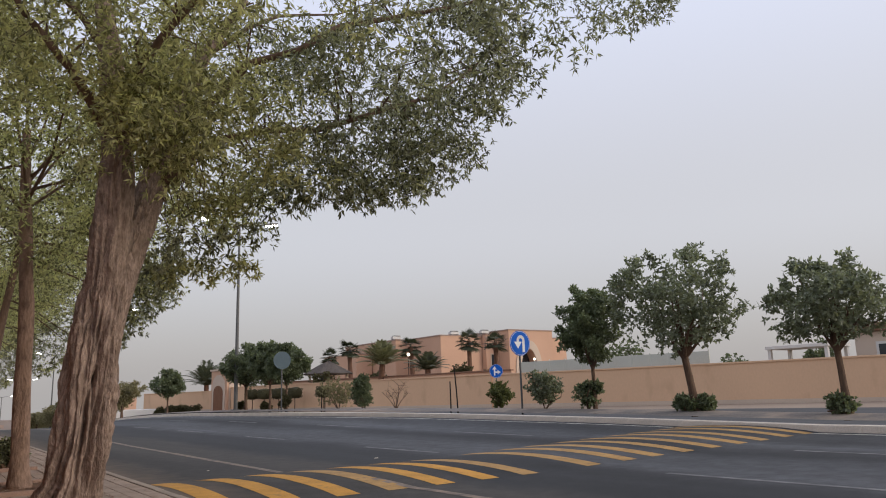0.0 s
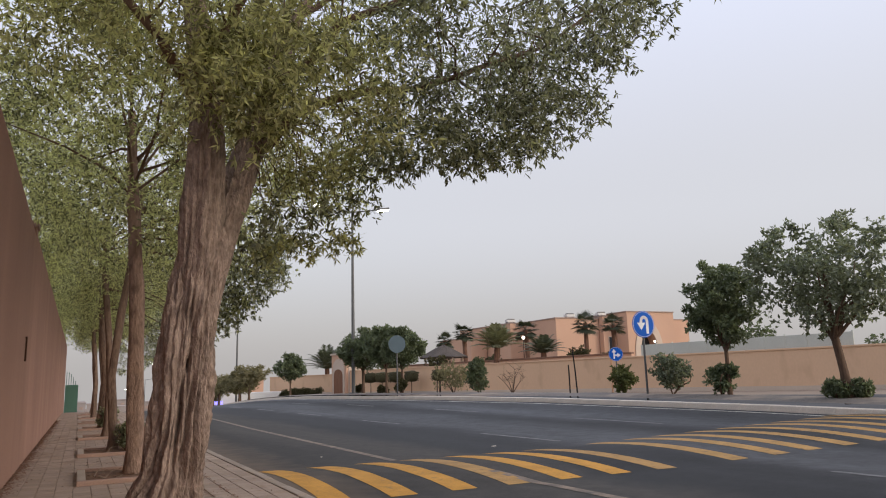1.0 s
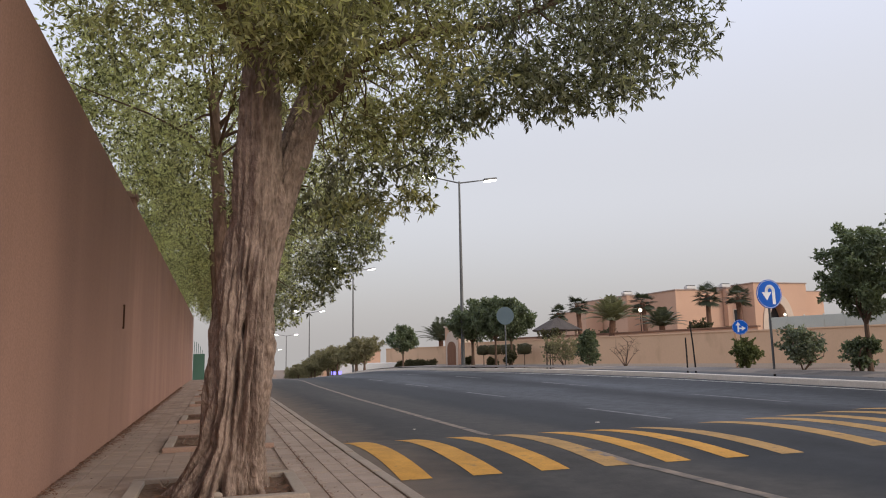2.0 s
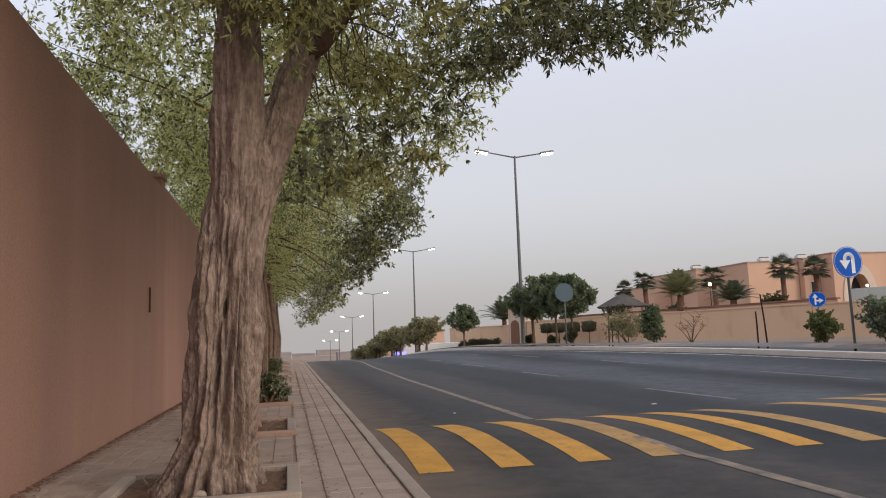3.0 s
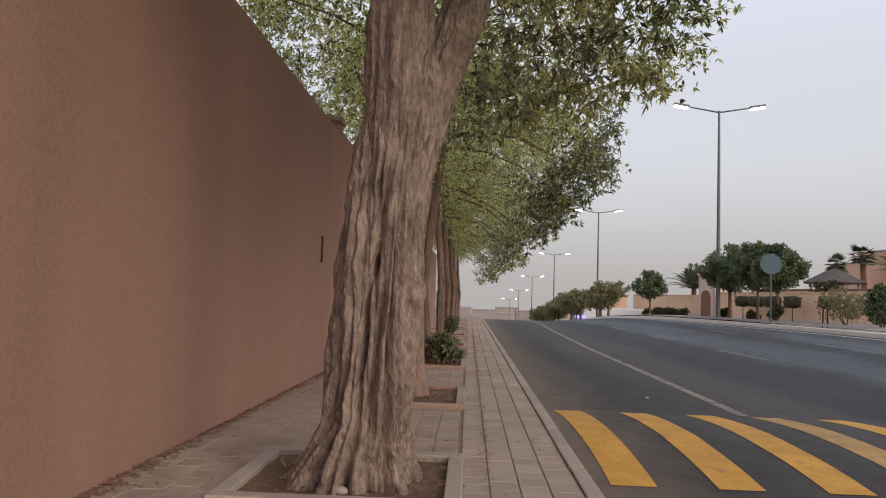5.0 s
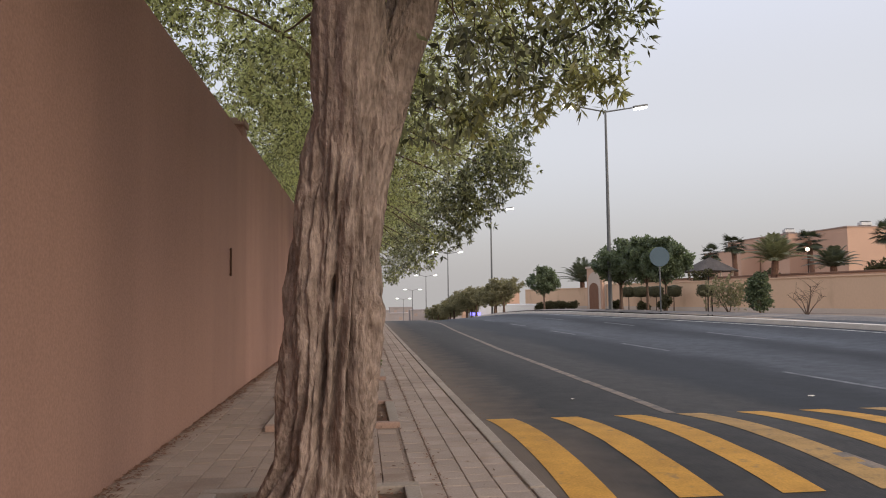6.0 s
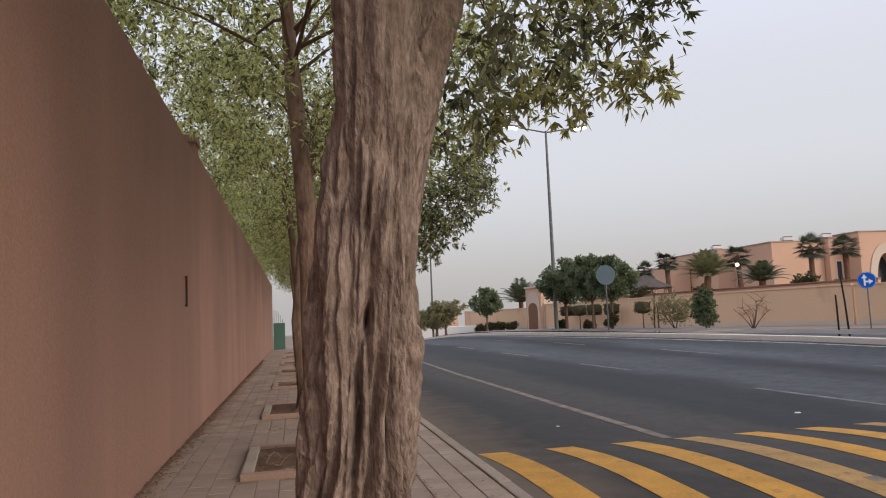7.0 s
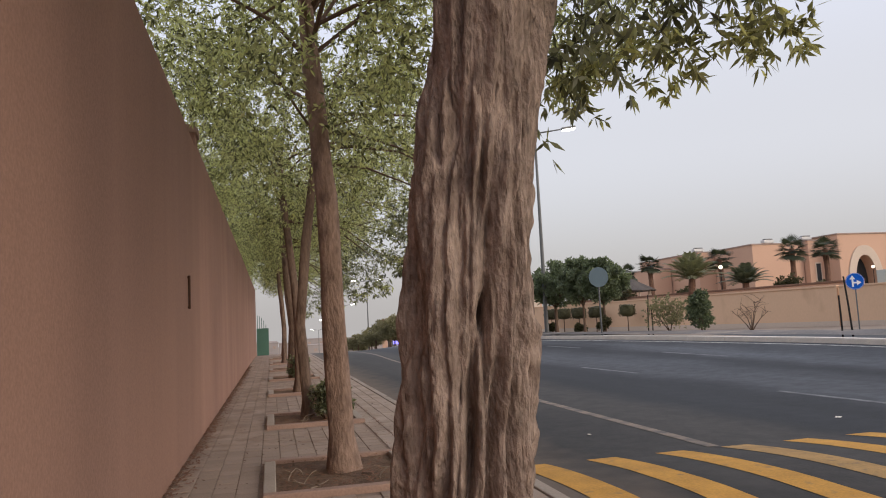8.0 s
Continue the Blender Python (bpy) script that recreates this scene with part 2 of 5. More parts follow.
LEAF_MEDIAN = surface("grey_green_leaf", (0.150, 0.168, 0.118), 0.55, 0.5, 9, 0.8, 0.0, 0.4, piece=0.6, leafy=0.3)
LEAF_DUSTY = surface("dust_grey_olive_leaf", (0.205, 0.185, 0.115), 0.75, 0.4, 9, 0.8, 0.0, 0.2, piece=0.5, leafy=0.3)
LEAF_DARK = surface("dark_green_leaf", (0.122, 0.146, 0.085), 0.55, 0.5, 9, 0.8, 0.0, 0.35, piece=0.5, leafy=0.25)
LEAF_OLIVE = surface("dusty_olive_leaf", (0.10, 0.11, 0.045), 0.7, 0.35, 9, 0.8, 0.0, 0.2, piece=0.4, leafy=0.25)
LEAF_HEDGE = surface("brown_green_hedge_leaf", (0.065, 0.06, 0.03), 0.7, 0.4, 9, 0.8, 0.0, 0.2, piece=0.5, leafy=0.2)
PALM_LEAF = surface("palm_frond_green", (0.175, 0.175, 0.098), 0.6, 0.4, 9, 0.8, 0.0, 0.3, piece=0.4, leafy=0.12)
PALM_GREEN = surface("grey_green_palm_frond", (0.095, 0.105, 0.070), 0.6, 0.4, 9, 0.8, 0.0, 0.3, piece=0.4, leafy=0.12)
PALM_DARK = surface("dark_palm_frond", (0.05, 0.058, 0.035), 0.6, 0.35, 9, 0.8, 0.0, 0.3, piece=0.4, leafy=0.15)
PALM_TRUNK = surface("reddish_palm_trunk", (0.17, 0.095, 0.065), 0.93, 0.35, 14, 2.0, 0.7, 0.15, stretch=(1, 1, 2.5), distance=0.03)
STEEL = surface("galvanised_steel", (0.13, 0.13, 0.128), 0.55, 0.15, 30, 1.0, 0.1, 0.4, metal=0.4)
SIGN_BLUE = surface("blue_sign_face", (0.004, 0.105, 0.50), 0.6, 0.08, 20, 1.5, 0.0, 0.2)
SIGN_WHITE = surface("white_sign_face", (0.8, 0.8, 0.8), 0.5, 0.05, 20, 1.5, 0.0, 0.4)
SIGN_BACK = surface("grey_sign_back", (0.085, 0.12, 0.14), 0.6, 0.12, 20, 1.5, 0.05, 0.3)
THATCH = surface("dry_thatch", (0.10, 0.085, 0.075), 0.95, 0.35, 20, 1.0, 0.8, 0.1, stretch=(1, 1, 0.3), distance=0.05)
DRY_TWIG = surface("dry_twig_bark", (0.27, 0.205, 0.155), 0.9, 0.3, 40, 5.0, 0.3, 0.15)
TIMBER = surface("brown_timber", (0.20, 0.10, 0.06), 0.8, 0.25, 20, 2.0, 0.3, 0.2, stretch=(3, 3, 0.4))
RUST = surface("rusty_iron", (0.075, 0.038, 0.024), 0.85, 0.3, 40, 5.0, 0.3, 0.2)
BLACK_STICK = surface("dark_stake", (0.025, 0.022, 0.02), 0.85, 0.3, 20, 2.0, 0.2, 0.2)
GREEN_SHEET = surface("green_painted_metal", (0.06, 0.14, 0.105), 0.6, 0.12, 15, 1.0, 0.1, 0.4)
WHITE_WALL = surface("white_render", (0.62, 0.60, 0.57), 0.9, 0.08, 10, 0.3, 0.2, 0.2)
FENCE_PALE = surface("pale_fence_panel", (0.48, 0.50, 0.45), 0.7, 0.08, 10, 0.5, 0.1, 0.3)
DARK_OPENING = surface("dark_glass_and_shade", (0.03, 0.035, 0.04), 0.2, 0.2, 5, 1.0, 0.0, 0.5)
ROOF_BROWN = surface("brown_roof_tiles", (0.22, 0.13, 0.09), 0.9, 0.2, 10, 1.0, 0.4, 0.2)
# greyed towards the sky: the haze is mixed into the masonry colour
FAR_HAZE = surface("hazy_far_masonry", (0.33, 0.285, 0.265), 0.95, 0.15, 0.3, 0.05, 0.0, 0.1)
LAMP_WHITE = glow("lit_white_lamp", (1.0, 0.97, 0.92), 22.0)
LAMP_WARM = glow("lit_warm_lamp", (1.0, 0.86, 0.66), 3.0)
VERGE = surface("dusty_grey_verge", (0.185, 0.165, 0.148), 0.95, 0.3, 12, 0.35, 0.3, 0.1, second=(0.36, 0.29, 0.23), amount=0.5)
CORNICE = surface("weathered_pale_cornice", (0.36, 0.27, 0.225), 0.9, 0.2, 10, 1.0, 0.2, 0.2)
BLUE_LIGHT = glow("blue_sign_light", (0.25, 0.22, 1.0), 1.6)


# ---- building blocks ----
def part(name, bm, material, parent=None, label="", smooth=False):
    me = bpy.data.meshes.new(name)
    bm.normal_update()
    bm.to_mesh(me)
    bm.free()
    if smooth:
        me.polygons.foreach_set("use_smooth", [True] * len(me.polygons))
    me.materials.append(material)
    ob = new(name, me)
    ob.parent = parent
    if label:
        ob["label"] = label
    return ob


def raw(name, verts, faces, material, parent=None, smooth=False):
    me = bpy.data.meshes.new(name)
    me.from_pydata(verts, [], faces)
    if smooth:
        me.polygons.foreach_set("use_smooth", [True] * len(me.polygons))
    me.materials.append(material)
    ob = new(name, me)
    ob.parent = parent
    return ob


def quads(name, verts, material, parent=None):
    """One mesh of loose four-cornered faces from an array n x 4 x 3."""
    n = len(verts)
    me = bpy.data.meshes.new(name)
    me.vertices.add(n * 4)
    me.vertices.foreach_set("co", np.ascontiguousarray(verts, dtype=np.float32).ravel())
    me.loops.add(n * 4)
    me.loops.foreach_set("vertex_index", np.arange(n * 4, dtype=np.int32))
    me.polygons.add(n)
    me.polygons.foreach_set("loop_start", np.arange(0, n * 4, 4, dtype=np.int32))
    me.update(calc_edges=True)
    me.validate()
    me.materials.append(material)
    ob = new(name, me)
    ob.parent = parent
    return ob


def box(bm, x0, x1, y0, y1, z0, z1, bevel=0.0, m=None):
    vs = [bm.verts.new((x, y, z)) for z in (z0, z1) for y in (y0, y1) for x in (x0, x1)]
    fs = [bm.faces.new([vs[i] for i in q]) for q in ((0, 2, 3, 1), (4, 5, 7, 6), (0, 1, 5, 4), (2, 6, 7, 3), (0, 4, 6, 2), (1, 3, 7, 5))]
    if bevel:
        es = list({e for f in fs for e in f.edges})
        out = bmesh.ops.bevel(bm, geom=es, offset=bevel, segments=2, profile=0.6, affect="EDGES")
        vs = list({v for f in out["faces"] for v in f.verts} | {v for v in vs if v.is_valid})
    if m is not None:
        bmesh.ops.transform(bm, matrix=m, verts=vs)
    return bm


def boxed(*a, **k):
    return box(bmesh.new(), *a, **k)


def tube(bm, pts, radii, sides=8, cap=True, rough=0.0, seed=0.0):
    """A tube along points with a radius at each."""
    rings = []
    pts = [Vector(p) for p in pts]
    for i, p in enumerate(pts):
        d = (pts[min(i + 1, len(pts) - 1)] - pts[max(i - 1, 0)]).normalized()
        a = d.orthogonal().normalized() if abs(d.z) < 0.95 else Vector((1, 0, 0))
        b = d.cross(a).normalized()
        a = b.cross(d).normalized()
        ring = []
        for k in range(sides):
            w = 2 * math.pi * k / sides
            o = a * math.cos(w) + b * math.sin(w)
            r = radii[i] * (1 + (rough * noise.noise(o * 1.7 + Vector((seed, seed, p.z * 0.9))) if rough else 0))
            ring.append(bm.verts.new(p + o * r))
        rings.append(ring)
    for r0, r1 in zip(rings, rings[1:]):
        for k in range(sides):
            bm.faces.new((r0[k], r0[(k + 1) % sides], r1[(k + 1) % sides], r1[k]))
    if cap:
        bm.faces.new(rings[0][::-1])
        bm.faces.new(rings[-1])
    return bm


def empty(name, x=0, y=0, z=0, rz=0):
    ob = new(name)
    ob.matrix_basis = pose(x, y, z, 0, 0, rz)
    return ob


def clamp(v, a=0.0, b=1.0):
    return max(a, min(b, v))


# ---- lie of the land ----
def med_x(y):
    """The roadside edge of the median."""
    return float(np.interp(y, (-40, 6, 16, 29, 38, 60), (15.2, 15.0, 14.3, 12.5, 12.0, 12.0)))


def land(x, y):
    """Height of the road surface and the ground that goes on from it."""
    d = y - 35
    drop = 0.0 if d < 0 else (-0.00063 * d * d if d < 43 else -1.165 - 0.054 * (d - 43))
    drop *= 1 - clamp((x - 14) / 10) * (1 - clamp((y - 100) / 120))
    rise = clamp((min(x, 15.0) - 6) / 9) * (0.19 + 0.50 * clamp(y / 28))
    back = clamp((x - 17.5) / 3.0)
    rise = rise * (1 - back) - 0.05 * back
    rise *= 1 - clamp((y - 120) / 100)
    return rise + drop


def mound(x, y):
    """Top of the planted median."""
    w = clamp((x - med_x(y)) / 3.2)
    return land(med_x(y), y) + 0.14 + (0.25 - 0.08 * clamp(y / 25)) * math.sin(math.pi * w) ** 0.6


def sheet(name, xs, ys, height, material, kind="structure", label="", category="", smooth=True):
    """A sheet over the lines ys; xs gives the crosswise places at each y."""
    verts, faces = [], []
    n = None
    for y in ys:
        row = xs(y)
        n = len(row)
        verts += [(x, y, height(x, y)) for x in row]
    for j in range(len(ys) - 1):
        for i in range(n - 1):
            a = j * n + i
            faces.append((a, a + 1, a + n + 1, a + n))
    ob = raw(name, verts, faces, material, smooth=smooth)
    return tagged(ob, label, category, kind=kind)


YS = [-3000, -800, -200, -60, -30, -16] + [i * 1.0 for i in range(-12, 60)] + [i * 4.0 for i in range(15, 60)] + [260, 300, 400, 700, 1500, 4000]
sheet("ground", lambda y: [-4000, -900, -200, -60, -20, -6, -3.6, -1.0, 0.02, 3, 6, 9, 12, 15, 18, 21, 26, 36, 48, 70, 120, 300, 1000, 4000], YS,
      lambda x, y: land(x, max(-50, min(y, 400))) - 0.09 - 0.018 * max(0, y - 400) + (0.6 * clamp((x - 44) / 14)) * (1 - clamp((y - 110) / 60)), SAND, label="pale sandy ground around the street", category="ground")

HUMP = 0.10


def road_z(x, y):
    w = clamp(y / 3.93)
    return land(x, y) + (HUMP * (math.sin(math.pi * w) ** 0.9 if 0 < w < 1 else 0.0))


ROAD_YS = [-60, -30, -16] + [i * 0.5 for i in range(-24, -1)] + [-0.25, 0] + [3.93 * k / 12 for k in range(1, 13)] + [4.2] + [i * 0.5 for i in range(9, 60)] + [i * 2.0 for i in range(15, 110)] + [240, 280, 330, 400]
sheet("road", lambda y: [0.0 + (med_x(y) + 0.02) * k / 14 for k in range(15)], ROAD_YS, road_z, ROAD_ASPHALT,
      label="dark grey asphalt road with a raised hump", category="road")
sheet("far_carriageway", lambda y: [18.8 + (41.0 - 0.20 * max(0, y) - 18.8) * k / 6 for k in range(7)], [-60, -30] + [i * 3.0 for i in range(-8, 40)],
      lambda x, y: land(x, y) + 0.01, ASPHALT, label="asphalt carriageway beyond the planted median", category="road")
sheet("median", lambda y: [med_x(y) + 0.38 + 3.0 * k / 8 for k in range(9)], [-60, -30, -16] + [i * 1.0 for i in range(-12, 60)] + [i * 4.0 for i in range(15, 70)],
      lambda x, y: mound(x, y) + 0.025 * noise.noise((x * 1.5, y * 1.5, 0)), VERGE, label="dusty planted strip between the carriageways", category="median", smooth=False)

# ---- pavement, kerb and street wall ----
PAVE = 0.13


def pave_z(y):
    return PAVE + land(0, y)


def strip(name, path, width, lift, material, height, parent=None):
    """A painted band, lying on the road along a path of (x, y)."""
    verts, faces = [], []
    pts = []
    for (xa, ya), (xb, yb) in zip(path, path[1:]):
        k = max(1, int(abs(yb - ya) / 0.33))
        pts += [(xa + (xb - xa) * i / k, ya + (yb - ya) * i / k) for i in range(k)]
    pts.append(path[-1])
    for i, (x, y) in enumerate(pts):
        j = 0.010 * noise.noise((x * 3.1, y * 5.3, 1.0))
        for s in (-0.5, 0.5):
            xx = x + s * width + j
            verts.append((xx, y, height(xx, y) + lift))
    for i in range(len(pts) - 1):
        faces.append((2 * i, 2 * i + 1, 2 * i + 3, 2 * i + 2))
    return raw(name, verts, faces, material, parent)


sheet("pavement", lambda y: [-3.44, -2.6, -1.7, -0.9, -0.13], [-60, -30, -14] + [i * 1.0 for i in range(-12, 50)] + [i * 4.0 for i in range(13, 60)],
      lambda x, y: pave_z(y) - 0.012, JOINT, label="brick-paved pavement with sandy joints", category="pavement")
pavement = bpy.data.objects["pavement"]

kerb = tagged(empty("kerb"), "worn concrete kerb stones along the pavement", "kerb", kind="structure")
kerb_mesh = None
for i in range(-16, 62):
    y0 = i * 0.9
    if kerb_mesh is None:
        bm = boxed(-0.125, 0.0, 0.004, 0.892, -0.22, 0.004, bevel=0.014)
        ob = part("kerb_stone", bm, KERB, kerb)
        kerb_mesh = ob.data
    else:
        ob = new("kerb_stone", kerb_mesh)
        ob.parent = kerb
    ob.matrix_basis = pose(random.uniform(-0.005, 0.005), y0, pave_z(y0) + random.uniform(-0.004, 0.004), 0, 0, random.uniform(-0.25, 0.25))

median_kerb = tagged(empty("median_kerb"), "pale painted kerb stones along the median", "kerb", kind="structure")
mk_mesh = None
for i in range(-12, 140):
    y0 = i * 1.0
    xa, xb = med_x(y0), med_x(y0 + 1.0)
    if mk_mesh is None:
        ob = part("kerb_stone", boxed(0.0, 0.46, 0.0005, 0.9995, -0.3, 0.0, bevel=0.014), KERB_PALE, median_kerb)
        mk_mesh = ob.data
    else:
        ob = new("kerb_stone", mk_mesh)
        ob.parent = median_kerb
    slope = math.degrees(math.atan(land(xb, y0 + 1) - land(xa, y0)))
    ob.matrix_basis = pose(xa, y0, land(xa, y0) + 0.17, slope, 0, -math.degrees(math.atan(xb - xa)))

# painted markings
crossing = tagged(empty("hump_markings"), "yellow painted stripes across the road hump", "road marking", kind="structure")
NEAR_RIGHT = (0.58, 1.44, 2.31, 3.16, 4.02, 4.92, 5.80, 7.35, 8.33, 9.15, 10.12, 11.05, 12.0, 12.86, 13.85, 14.7)
for i, xr in enumerate(NEAR_RIGHT):
    xm = xr - 0.185
    strip("stripe", [(xm, 0.0), (xm - 0.015, 3.93)], 0.37, 0.005, YELLOW if i in (0, 1, 2, 4, 5) else YELLOW_WORN, road_z, crossing)
lines = tagged(empty("lane_markings"), "worn painted lane lines on the asphalt", "road marking", kind="structure")
strip("edge_line", [(3.3, -14.0), (3.25, -0.4), (3.1, 1.0)], 0.16, 0.005, LINE, road_z, lines)
strip("edge_line", [(2.74, 4.0), (2.80, 17.0), (3.1, 30.0), (3.5, 40.0), (3.7, 90.0)], 0.16, 0.005, LINE, road_z, lines)
for ya in (-14.0, -5.2, 4.9, 14.0, 23.0, 32.0, 41.0):
    strip("lane_dash", [(7.05, ya), (6.95, ya + 3.4)], 0.12, 0.005, WHITE_LINE, road_z, lines)
for ya in (-5.3, 6.0, 15.4, 25.0, 34.5):
    xa = 11.0 - 0.05 * max(0, ya - 10)
    strip("lane_dash", [(xa, ya), (xa - 0.1, ya + 3.6)], 0.12, 0.005, WHITE_LINE, road_z, lines)
strip("edge_line", [(med_x(y) - 0.45, y) for y in [-14.0 + 2.0 * k for k in range(7)] + [0.0]], 0.14, 0.005, EDGE_PAINT, road_z, lines)
strip("edge_line", [(med_x(y) - 0.45, y) for y in [4.0 + 2.0 * k for k in range(27)]], 0.14, 0.005, EDGE_PAINT, road_z, lines)

# tall wall beside the pavement
WX = -3.43


def wall_run(name, y0, y1, top, plaster):
    return part(name, boxed(WX - 0.3, WX, y0, y1, -0.4, top), plaster)


wall = tagged(wall_run("wall_street", -40.0, 7.15, 4.42, STUCCO), "tall salmon stucco wall along the pavement", "wall", kind="structure")
wall2 = tagged(wall_run("wall_street_far", 7.55, 48.0, 4.50, STUCCO_LIT), "tall salmon stucco wall along the pavement, coloured lighter for stronger light", "wall", kind="structure")
pier = tagged(part("wall_pier", boxed(WX - 0.3, WX, 7.15, 7.55, -0.4, 4.62), STUCCO), "plastered pier with a tan cap in the street wall", "wall", kind="structure")
part("cap", boxed(WX - 0.34, WX + 0.03, 7.1, 7.6, 4.62, 4.74, bevel=0.015), KERB_RED, pier, "tan cap block")
rod = tagged(empty("wall_rod", WX, 5.93, 0), "short rusty iron rod fixed upright on the stucco wall", "iron rod")
part("bar", tube(bmesh.new(), [(0.022, 0, 1.97), (0.022, 0, 2.40)], [0.015, 0.015], 8), RUST, rod)
for z in (1.99, 2.38):
    part("bracket", boxed(-0.002, 0.030, -0.009, 0.009, z - 0.012, z + 0.012, bevel=0.003), RUST, rod, "dark iron bracket")

# leaf litter and dirt at the foot of the wall
rng = np.random.default_rng(5)


def litter(name, n, place, size, material, label, category):
    p = np.array([place() for _ in range(n)])
    a = rng.uniform(0, 2 * np.pi, n)
    u = np.stack([np.cos(a), np.sin(a), rng.uniform(-0.25, 0.25, n)], 1) * size * rng.uniform(0.5, 1.2, n)[:, None]
    v = np.stack([-np.sin(a), np.cos(a), rng.uniform(-0.3, 0.3, n)], 1) * size * 0.3
    p[:, 2] += 0.008
    ob = quads(name, np.stack([p - u, p + v, p + u, p - v], 1), material)
    return tagged(ob, label, category, kind="stuff")


litter("fallen_leaves", 4200, lambda: (WX + 0.01 + abs(random.gauss(0, 0.085)), random.uniform(-6, 30), PAVE), 0.035, TIMBER,
       "dry brown fallen leaves along the wall foot", "leaf litter")
litter("joint_litter", 1500, lambda: (random.choice((-0.79, -0.79, -1.0)) + random.gauss(0, 0.022), random.uniform(-3, 24), PAVE + 0.002), 0.024, TIMBER,
       "brown leaf dust caught in the paving joints", "leaf litter")
litter("gutter_litter", 900, lambda: (0.03 + abs(random.gauss(0, 0.16)), random.uniform(-6, 26), 0.012), 0.022, TIMBER,
       "dry leaf bits in the gutter by the kerb", "leaf litter")
litter("scattered_leaves", 700, lambda: (random.uniform(-3.2, -0.2), random.uniform(-6, 20), PAVE + 0.002), 0.03, SOIL,
       "dry leaf bits scattered over the pavement", "leaf litter")


# ---- trees ----
def leaf_cloud(name, centres, spread, per, length, width, material, parent, seed, droop=0.25, twig=0.16, rosette=0.6):
    """Many small pointed leaves on sprigs gathered round the centres."""
    r = np.random.default_rng(seed)
    c = np.repeat(np.asarray(centres, float), per, 0)
    s = np.repeat(np.asarray(spread, float), per, 0)
    n = len(c)
    d = r.normal(size=(n, 3))
    d /= np.linalg.norm(d, axis=1)[:, None]
    sprig = c + d * (s * r.uniform(0.15, 1.0, n) ** 0.6)[:, None] * (1.0, 1.0, 0.75)
    k = 9
    base = np.repeat(sprig, k, 0)
    ax = np.repeat(d * 0.6 + r.normal(size=(n, 3)) * 0.6 - (0, 0, droop), k, 0)
    ax /= np.linalg.norm(ax, axis=1)[:, None]
    m = n * k
    on_tip = r.random(m) < rosette
    base = base + ax * np.where(on_tip, r.uniform(0.85, 1.0, m), r.uniform(-1, 0.8, m))[:, None] * twig
    g = ax * np.where(on_tip, 0.35, 0.5)[:, None] + r.normal(size=(m, 3)) * 0.62 - (0, 0, droop)
    g /= np.linalg.norm(g, axis=1)[:, None]
    side = np.cross(g, r.normal(size=(m, 3)))
    side /= np.linalg.norm(side, axis=1)[:, None] + 1e-9
    ln = (length * r.uniform(0.65, 1.25, m))[:, None]
    wd = (width * r.uniform(0.7, 1.2, m))[:, None]
    tip = base + g * ln
    mid = base + g * ln * 0.45
    return quads(name, np.stack([base, mid + side * wd, tip, mid - side * wd], 1), material, parent)


def vase(n, r_out, low, high, seed, offset=(0, 0), lean=0.0):
    """Places of leaf clumps in a spreading crown that rises outwards from a low middle."""
    r = random.Random(seed)
    out = []
    while len(out) < n:
        rad = r_out * math.sqrt(r.random())
        a = r.uniform(0, 2 * math.pi)
        lo = low + 0.42 * max(0.0, rad - 1.2) ** 1.25
        hi = high - 0.10 * rad * rad
        if hi <= lo:
            continue
        z = lo + (hi - lo) * r.random() ** 1.5
        out.append((offset[0] + rad * math.cos(a) + lean * (z - low), offset[1] + rad * math.sin(a), z))
    return out


def limbs(parent, root, targets, r0, seed, sides=6, name="branch", material=None):
    r = random.Random(seed)
    root = Vector(root)
    for t in targets:
        t = Vector(t)
        mid = root.lerp(t, 0.5) + Vector((r.uniform(-0.3, 0.3), r.uniform(-0.3, 0.3), r.uniform(0.0, 0.4)))
        q = [root, root.lerp(mid, 0.5) + Vector((r.uniform(-.1, .1), r.uniform(-.1, .1), 0.05)), mid, mid.lerp(t, 0.55) + Vector((r.uniform(-.12, .12), r.uniform(-.12, .12), 0)), t]
        part(name, tube(bmesh.new(), q, [r0, r0 * 0.8, r0 * 0.55, r0 * 0.32, r0 * 0.12], sides), material or BARK_DARK, parent)


